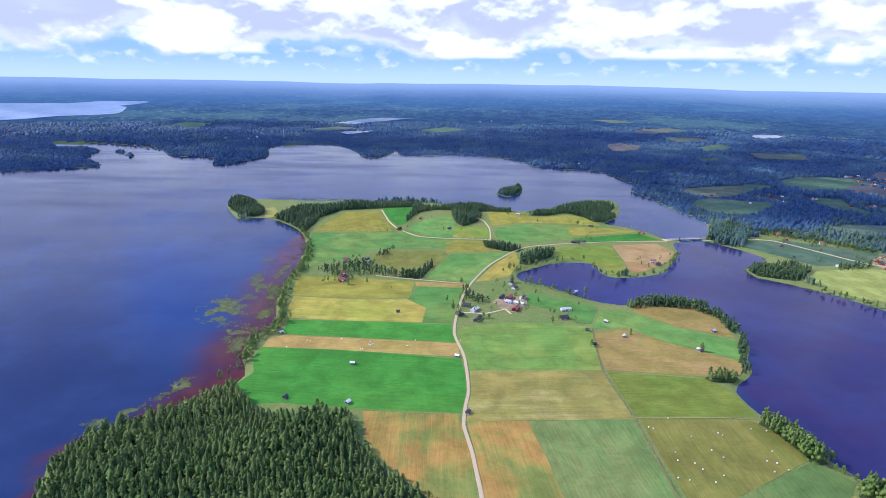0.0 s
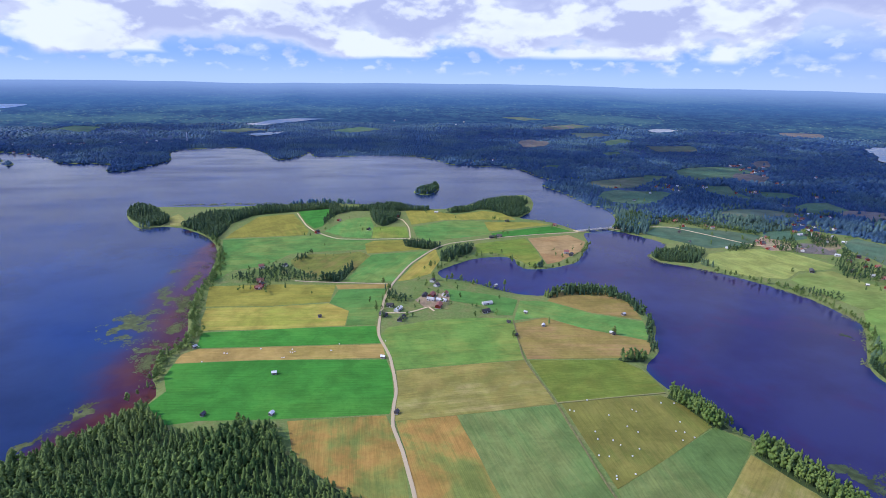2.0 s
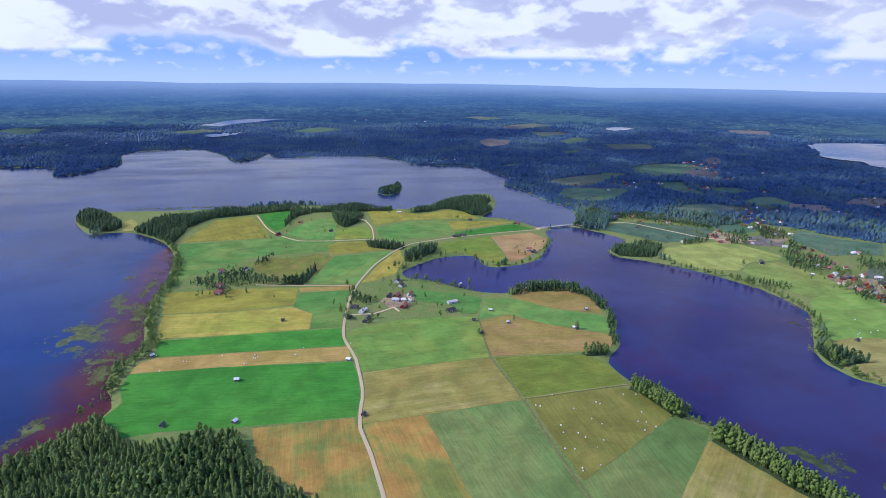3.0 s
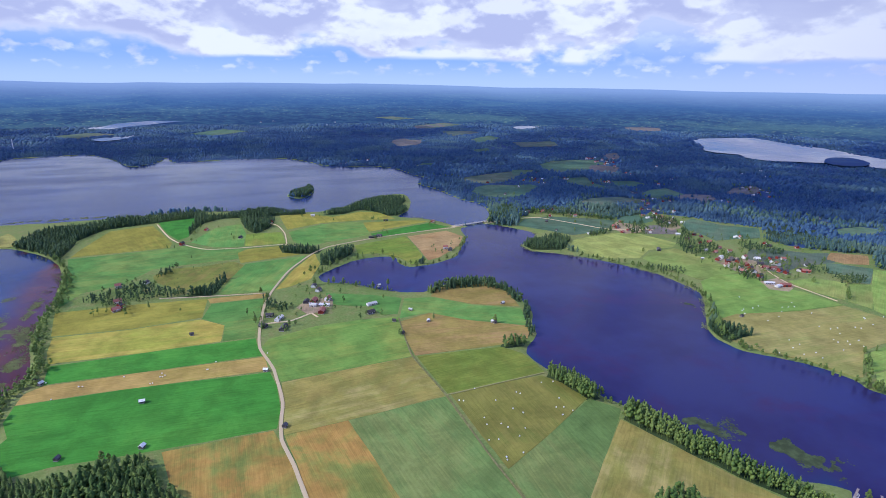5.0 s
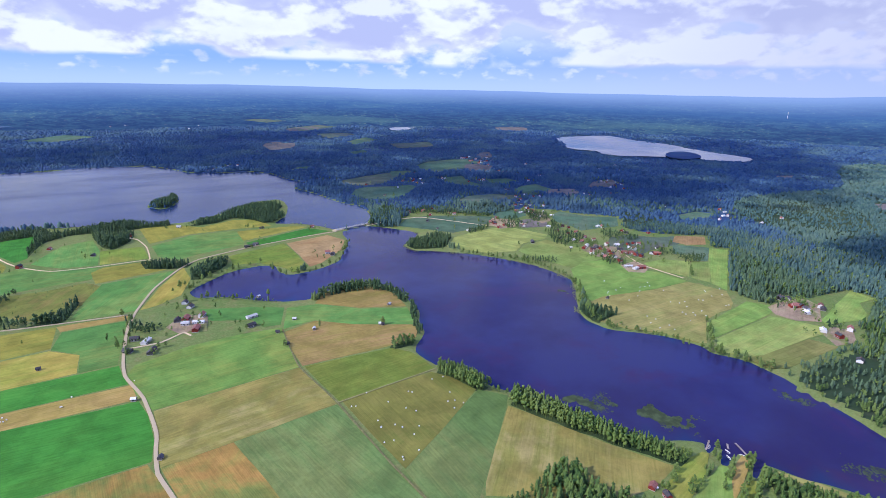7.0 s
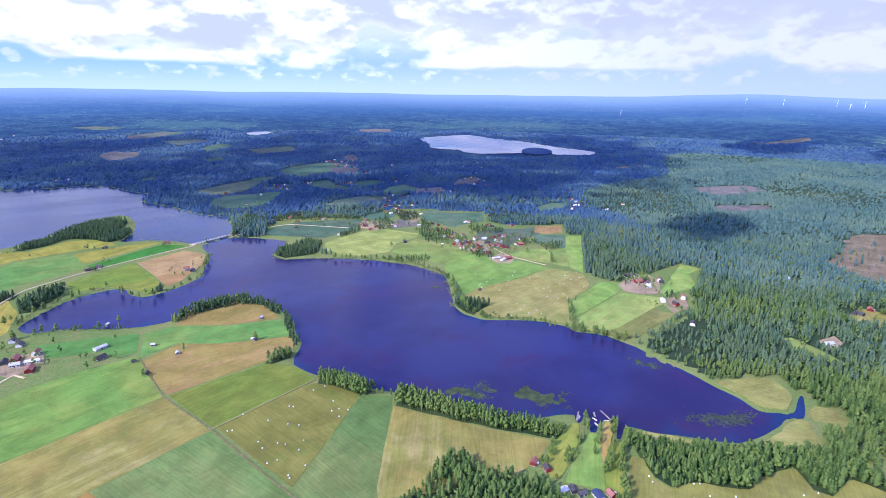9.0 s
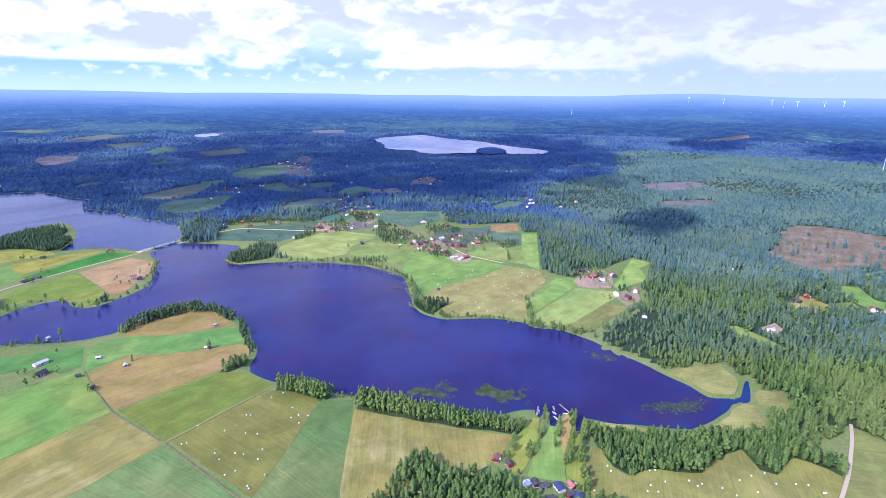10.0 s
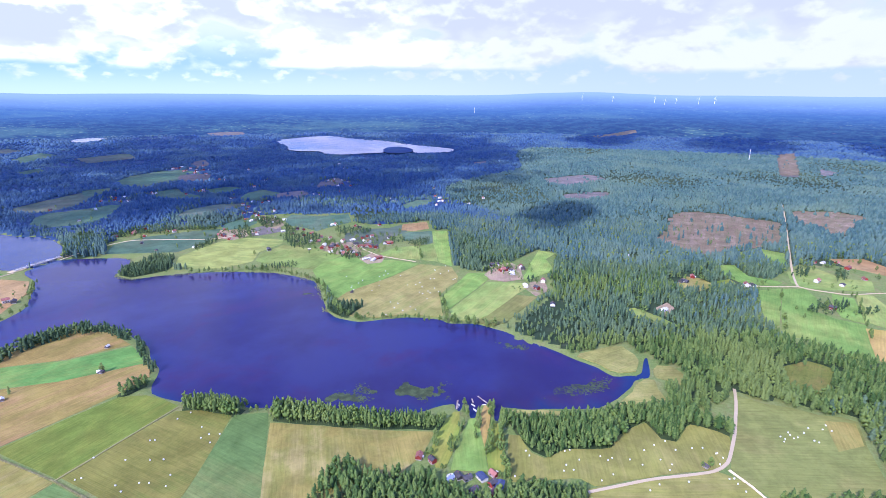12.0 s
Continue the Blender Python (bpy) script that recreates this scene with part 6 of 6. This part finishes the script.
# ---- single trees ----
def tree(name, height, leafy, seed, label):
    rng = np.random.default_rng(seed)
    top = new(name)
    bm = bmesh.new()
    r0 = height * 0.016
    steps = [(0, 0, 0, r0 * 1.3), (0.05, 0.02, 0.15, r0), (0.0, 0.06, 0.45, r0 * 0.7), (0.04, 0.0, 0.85, r0 * 0.2)]

    def limb(pts):
        rings = [[bm.verts.new((x * height * 0.2 + r * math.cos(a), y * height * 0.2 + r * math.sin(a), z * height)) for a in (0, 1.257, 2.513, 3.77, 5.027)] for x, y, z, r in pts]
        for a, b in zip(rings, rings[1:]):
            for k in range(5):
                bm.faces.new((a[k], a[(k + 1) % 5], b[(k + 1) % 5], b[k]))

    limb(steps)
    for k in range(5 if leafy else 0):
        a = 1.3 * k + rng.uniform(0, 0.5)
        z = 0.25 + 0.1 * k
        limb([(0, 0.03, z, r0 * 0.4), (0.35 * math.cos(a), 0.35 * math.sin(a), z + 0.1, r0 * 0.25), (0.75 * math.cos(a), 0.75 * math.sin(a), z + 0.19, r0 * 0.08)])
    part("trunk", bm, "bark", top)
    if leafy:
        iv, jf = ico(1)
        V, F, n = [], [], 0
        for k in range(26):
            t = rng.uniform(0, 1)
            q = math.sqrt(rng.uniform(0.15, 1)) * 0.21 * math.sin(math.pi * min(1, 0.22 + 0.78 * t)) + 0.01
            a = rng.uniform(0, 6.28)
            c = np.array((q * math.cos(a), q * math.sin(a), 0.24 + 0.68 * t))
            v = (iv * rng.uniform(0.055, 0.10) * (1 + 0.35 * rng.uniform(-1, 1, (len(iv), 1))) + c) * height
            V.append(v)
            F.append(jf + n)
            n += len(iv)
        V, F = np.concatenate(V), np.concatenate(F)
    else:
        V, F = cone_tiers(10, 11, 0.3, seed, False)
        V = V * height
    crown = quick_mesh("crown", V, F, "birch_leaves" if leafy else "spruce_needles", np.full(len(V), rng.uniform(0.1, 0.9)))
    crown.parent = top
    return tagged(top, label, "tree")


def plant(points, group, seed, leaf_share=0.75):
    """Sets trees of several makes at the points."""
    rng = random.Random(seed)
    for x, y in points:
        proto = rng.choice(LEAF_TREES if rng.random() < leaf_share else SPRUCE_TREES)
        s = rng.uniform(0.55, 0.95)
        m = pose(x + rng.uniform(-1, 1), y + rng.uniform(-1, 1), LAND + 0.05, 0, 0, rng.uniform(0, 360))
        if proto in FRESH:
            FRESH.remove(proto)
            proto.matrix_basis = m @ Matrix.Scale(s, 4)
            ob = proto
        else:
            ob = copy_thing(proto, m)
            ob.matrix_basis = m @ Matrix.Scale(s, 4)
        ob["group"] = group


LEAF_TREES = [tree("birch_tree", h, True, s, "leafy green birch tree with a pale open crown") for h, s in ((11, 1), (9, 2), (13, 3), (7.5, 4))]
SPRUCE_TREES = [tree("spruce_tree", h, False, s, "dark green pointed spruce tree in the open") for h, s in ((13, 5), (10, 6))]
FRESH = LEAF_TREES + SPRUCE_TREES
for k, (n, pts) in enumerate(TREE_LINES):
    line = rounded(pts, 2.0, 0.8, 700 + k, closed=False)
    rng_t = random.Random(90 + k)
    picks = [line[min(len(line) - 1, int((i + rng_t.uniform(0, 0.9)) * len(line) / n))] for i in range(n)]
    plant([(x + rng_t.uniform(-2.5, 2.5), y + rng_t.uniform(-2.5, 2.5)) for x, y in picks], "trees along the shore and roads", 30 + k)
plant(LONE_TREES + LONE_TREES_B + LONE_TREES_C, "lone trees in fields and yards", 8, 0.85)
rng_v = np.random.default_rng(77)
homes = np.array([p for p in red_points + white_points + SITES_DARK if 480 < math.hypot(*p) < 1900] * 4, float)
spread = rng_v.uniform(8, 24, homes.shape) * rng_v.choice((-1, 1), homes.shape)
tx, ty = (homes + spread).T
ok = (shore(tx, ty) > 3) & off_roads(tx, ty, 2)
stand("garden_trees", tx[ok], ty[ok], np.full(ok.sum(), LAND), rng_v.uniform(5, 11.5, ok.sum()), LEAF_MID, "birch_leaves", "green garden trees round the houses")


# ---- bridge, jetties, masts, turbines ----
def bridge():
    top = new("bridge")
    a, b = Vector(SHORE_NORTH[-1]), Vector(SHORE_FAR[0])
    d = b - a
    length = d.length + 16
    top.matrix_basis = pose((a.x + b.x) / 2, (a.y + b.y) / 2, 0, 0, 0, math.degrees(math.atan2(d.y, d.x)))
    part("deck", box(bmesh.new(), -length / 2, length / 2, -3, 3, 1.9, 2.5), "concrete", top, "grey concrete deck")
    for s in (-1, 1):
        bm = box(bmesh.new(), -length / 2, length / 2, s * 2.85 - 0.06, s * 2.85 + 0.06, 3.35, 3.5)
        k = -length / 2
        while k < length / 2:
            box(bm, k, k + 0.14, s * 2.85 - 0.06, s * 2.85 + 0.06, 2.5, 3.36)
            k += 3
        part("railing", bm, "mast_steel", top, "pale steel railing")
    for x in (-length / 6, length / 6):
        part("pier", box(bmesh.new(), x - 0.8, x + 0.8, -2.6, 2.6, -3, 1.92), "concrete", top)
    for x in (-1, 1):
        part("embankment", box(bmesh.new(), x * length / 2 - (14 if x > 0 else 8), x * length / 2 + (8 if x > 0 else 14), -5, 5, -3, 1.85), "gravel", top, "stony embankment")
    tagged(top, "narrow concrete road bridge with steel railings", "bridge")


def jetty(x, y, length, turn):
    top = new("jetty")
    top.matrix_basis = pose(x, y, 0, 0, 0, turn)
    k = 0.0
    board = None
    while k < length:
        if board is None:
            ob = part("plank", box(bmesh.new(), 0, 0.9, -0.7, 0.7, 0.55, 0.65), "jetty_planks", top)
            board = ob.data
        else:
            ob = new("plank", board)
            ob.parent = top
        ob.location.x = k
        k += 1.0
    for s in (-1, 1):
        bm = bmesh.new()
        for k in range(0, int(length) + 1, 4):
            box(bm, k, k + 0.2, s * 0.6 - 0.1, s * 0.6 + 0.1, -2, 0.8)
        part("piles", bm, "grey_boards", top)
    tagged(top, "weathered wooden jetty on piles in dark water", "jetty")


def boat(x, y, turn):
    bm = bmesh.new()
    ribs = []
    for px, w, z in ((-2.3, 0.75, 0.5), (-1.0, 0.95, 0.45), (0.8, 0.85, 0.5), (2.4, 0.05, 0.75)):
        ribs.append([bm.verts.new(p) for p in ((px, -w, z), (px, -w * 0.55, -0.1), (px, w * 0.55, -0.1), (px, w, z))])
    for a, b in zip(ribs, ribs[1:]):
        for k in range(3):
            bm.faces.new((a[k], a[k + 1], b[k + 1], b[k]))
    bm.faces.new(ribs[0])
    box(bm, -0.6, -0.2, -0.85, 0.85, 0.28, 0.34)
    me = bpy.data.meshes.new("rowing_boat")
    bm.to_mesh(me)
    bm.free()
    me.materials.append(MATS["white_boards"])
    ob = new("rowing_boat", me)
    ob.matrix_basis = pose(x, y, 0.05, 0, 0, turn)
    tagged(ob, "small white rowing boat moored at the bank", "boat")


bridge()
for x, y, l, t in ((365, 169, 14, 21), (384, 147, 16, 60), (380, 160, 7, 34)):
    jetty(x, y, l, t)
for x, y, t in ((371, 170, 20), (377, 159, 70), (382, 150, 110), (371, 155, 60)):
    boat(x, y, t)


def tapered(h, r0, r1, sides=10, z0=0.0):
    bm = bmesh.new()
    rings = [[bm.verts.new((r * math.cos(2 * math.pi * k / sides), r * math.sin(2 * math.pi * k / sides), z)) for k in range(sides)] for z, r in ((z0, r0), (z0 + h, r1))]
    for k in range(sides):
        bm.faces.new((rings[0][k], rings[0][(k + 1) % sides], rings[1][(k + 1) % sides], rings[1][k]))
    bm.faces.new(rings[1])
    return bm


def turbine():
    top = new("wind_turbine")
    part("tower", tapered(62, 2.4, 1.4), "turbine_paint", top)
    part("nacelle", box(bmesh.new(), -2.2, 2.2, -3.5, 5.5, 61.5, 65.5), "turbine_paint", top)
    hub = part("hub", box(bmesh.new(), -1.5, 1.5, -5.2, -3.4, 62, 65), "turbine_paint", top)
    for k in range(3):
        bm = bmesh.new()
        v = [bm.verts.new(p) for p in ((-0.9, -4.6, 0), (0.9, -4.6, 0), (1.5, -4.3, 8), (-1.0, -4.3, 8), (0.3, -4.4, 30), (-0.2, -4.4, 30), (-0.9, -4.0, 0), (0.9, -4.0, 0), (1.5, -4.0, 8), (-1.0, -4.0, 8))]
        for f in ((0, 1, 2, 3), (3, 2, 4, 5), (7, 6, 9, 8), (8, 9, 5, 4), (1, 7, 8, 2), (6, 0, 3, 9), (2, 8, 4), (9, 3, 5)):
            bm.faces.new([v[i] for i in f])
        ob = part("blade", bm, "turbine_paint", top)
        ob.location = (0, 0, 63.5)
        ob.rotation_euler = (0, 2 * math.pi * k / 3 + 0.4, 0)
    return tagged(top, "white three-bladed wind turbine on a far ridge", "wind turbine", "wind turbines on the ridge")


def far_ground(x, y):
    return LAND + float(rise(math.hypot(x, y))) + float(hills(np.array([x], float), np.array([y], float))[0])


mill = turbine()
for k, (x, y) in enumerate(TURBINES):
    m = pose(x, y, far_ground(x, y) - 1, 0, 0, -math.degrees(math.atan2(x, y)) + 12) @ Matrix.Scale(0.62, 4)
    if k == 0:
        mill.matrix_basis = m
    else:
        copy_thing(mill, m).matrix_basis = m
for k, (x, y) in enumerate(MASTS):
    top = new("radio_mast")
    h = 42 if k == 0 else 48
    part("pole", tapered(h, 1.3, 0.6, 6), "mast_steel", top)
    part("antenna", tapered(6, 1.5, 1.5, 6, h * 0.8), "mast_steel", top)
    top.matrix_basis = pose(x, y, far_ground(x, y) - 1, 0, 0, 0)
    tagged(top, "slender pale radio mast above the forest", "mast")


# ---- thickets along the banks ----
def thicket(pts, per_metre, width, lo, hi, seed, name, label):
    """Bushes and young trees in a belt along a line."""
    rng = np.random.default_rng(seed)
    line = np.array(rounded(pts, 2.0, 0.3, seed, closed=False))
    n = int(len(line) * 2.0 * per_metre)
    k = rng.integers(0, len(line), n)
    off = rng.normal(0, width / 2, (n, 2))
    x, y = (line[k] + off).T
    clump = np.sin(x * 0.09) + np.sin(y * 0.07 + 1) + rng.uniform(-1, 1, n)
    ok = (shore(x, y) > 0.6) & (clump > -1.0)
    x, y = x[ok], y[ok]
    d = shore(x, y)
    stand(name, x, y, np.clip(d * 0.22, 0, LAND), rng.uniform(lo, hi, len(x)), LEAF_MID, "birch_leaves", label, 1.25)


for k, (dens, wide, lo, hi) in enumerate(((0.95, 9, 3, 9), (0.40, 7, 2.5, 7), (0.5, 6, 2.5, 6.5), (0.4, 7, 2, 6), (0.35, 7, 2, 6), (0.35, 7, 2, 6))):
    thicket(TREE_LINES[k][1], dens, wide, lo, hi, 820 + k, "shore_thicket", "green bushes and young birches along the bank")


# ---- reeds and lily pads in the shallows ----
def drift(name, blobs, mat, label, size, height, seed):
    """Ragged drifts of floating leaves or standing reeds."""
    rng = np.random.default_rng(seed)
    V, F, n = [], [], 0
    k = 5
    for cx, cy, rx, ry, turn, count in blobs:
        c, s = math.cos(turn), math.sin(turn)
        for _ in range(count):
            u, v = rng.normal(0, 0.5, 2)
            x, y = cx + u * rx * c - v * ry * s, cy + u * rx * s + v * ry * c
            if noise.fractal(Vector((x, y, cx)) * 0.06, 1.0, 2.0, 4) < -0.05 + 0.25 * (u * u + v * v):
                continue
            r = size * rng.uniform(0.4, 1.4)
            V += [(x + r * rng.uniform(0.6, 1.3) * math.cos(6.283 * i / k), y + r * rng.uniform(0.6, 1.3) * math.sin(6.283 * i / k), 0.03) for i in range(k)]
            V.append((x, y, 0.05 + height * rng.uniform(0.3, 1)))
            F += [(n + i, n + (i + 1) % k, n + k) for i in range(k)]
            n += k + 1
    tagged(quick_mesh(name, V, F, mat), label, "water plants", kind="stuff")


def reed_fringe(pts, reach, count, seed):
    """Reeds standing in the shallow water off a bank."""
    rng = np.random.default_rng(seed)
    line = np.array(rounded(pts, 2.0, 0.3, seed, closed=False))
    p = line[rng.integers(0, len(line), count)] + rng.normal(0, reach * 0.6, (count, 2))
    d = -shore(p[:, 0], p[:, 1])
    V, F, n = [], [], 0
    for (x, y), q in zip(p, d):
        if q < -1 or noise.fractal(Vector((x, y, seed)) * 0.035, 1.0, 2.0, 4) < -0.22 + 0.5 * q / reach:
            continue
        r = rng.uniform(0.4, 1.1)
        V += [(x + r * rng.uniform(0.6, 1.3) * math.cos(1.2566 * i), y + r * rng.uniform(0.6, 1.3) * math.sin(1.2566 * i), 0.02) for i in range(5)] + [(x, y, rng.uniform(0.5, 1.6))]
        F += [(n + i, n + (i + 1) % 5, n + 5) for i in range(5)]
        n += 6
    tagged(quick_mesh("water_reeds", V, F, "water_reeds"), "olive reed belt in the shallows along the bank", "reeds", kind="stuff")


drift("lily_pads", ((-255, 580, 26, 40, 0.2, 5200), (-240, 650, 15, 36, 0.2, 3000), (-222, 520, 12, 24, 0.3, 700), (-262, 760, 8, 30, 0.1, 350), (-252, 690, 10, 30, 0.1, 500)), "bright_pads", "yellow-green floating leaf mats in the shallows", 0.9, 0.05, 1)
drift("water_reeds", ((-256, 372, 34, 7, 0.75, 1500), (-228, 415, 10, 22, -0.5, 1500), (-207, 500, 9, 40, 0.1, 1900), (-204, 560, 9, 44, 0.1, 2200), (-214, 630, 8, 46, 0.15, 1900), (-226, 720, 6, 56, 0.0, 1200)), "pale_reeds", "pale olive reed belts in the western shallows", 0.7, 0.5, 6)
drift("lily_pads", ((373, 221, 40, 13, -1.13, 6000), (333, 271, 26, 8, -1.1, 2200), (521, 460, 9, 13, 0.2, 700), (455, 75, 44, 12, -0.85, 900), (500, 170, 8, 30, 0.2, 500)), "lily_pads", "drifts of dull green lily pads on dark water", 0.8, 0.05, 2)
reed_fringe([p for p in SHORE_WEST if 360 < p[1] < 1000], 15, 2600, 3)
drift("water_reeds", ((-293, 1200, 130, 12, 0.05, 900), (345, 985, 20, 30, 0.3, 300)), "water_reeds", "pale reed beds off the northern bank", 1.1, 1.2, 4)
reed_fringe(LAKE_EAST_BANK[8:22], 6, 1500, 5)
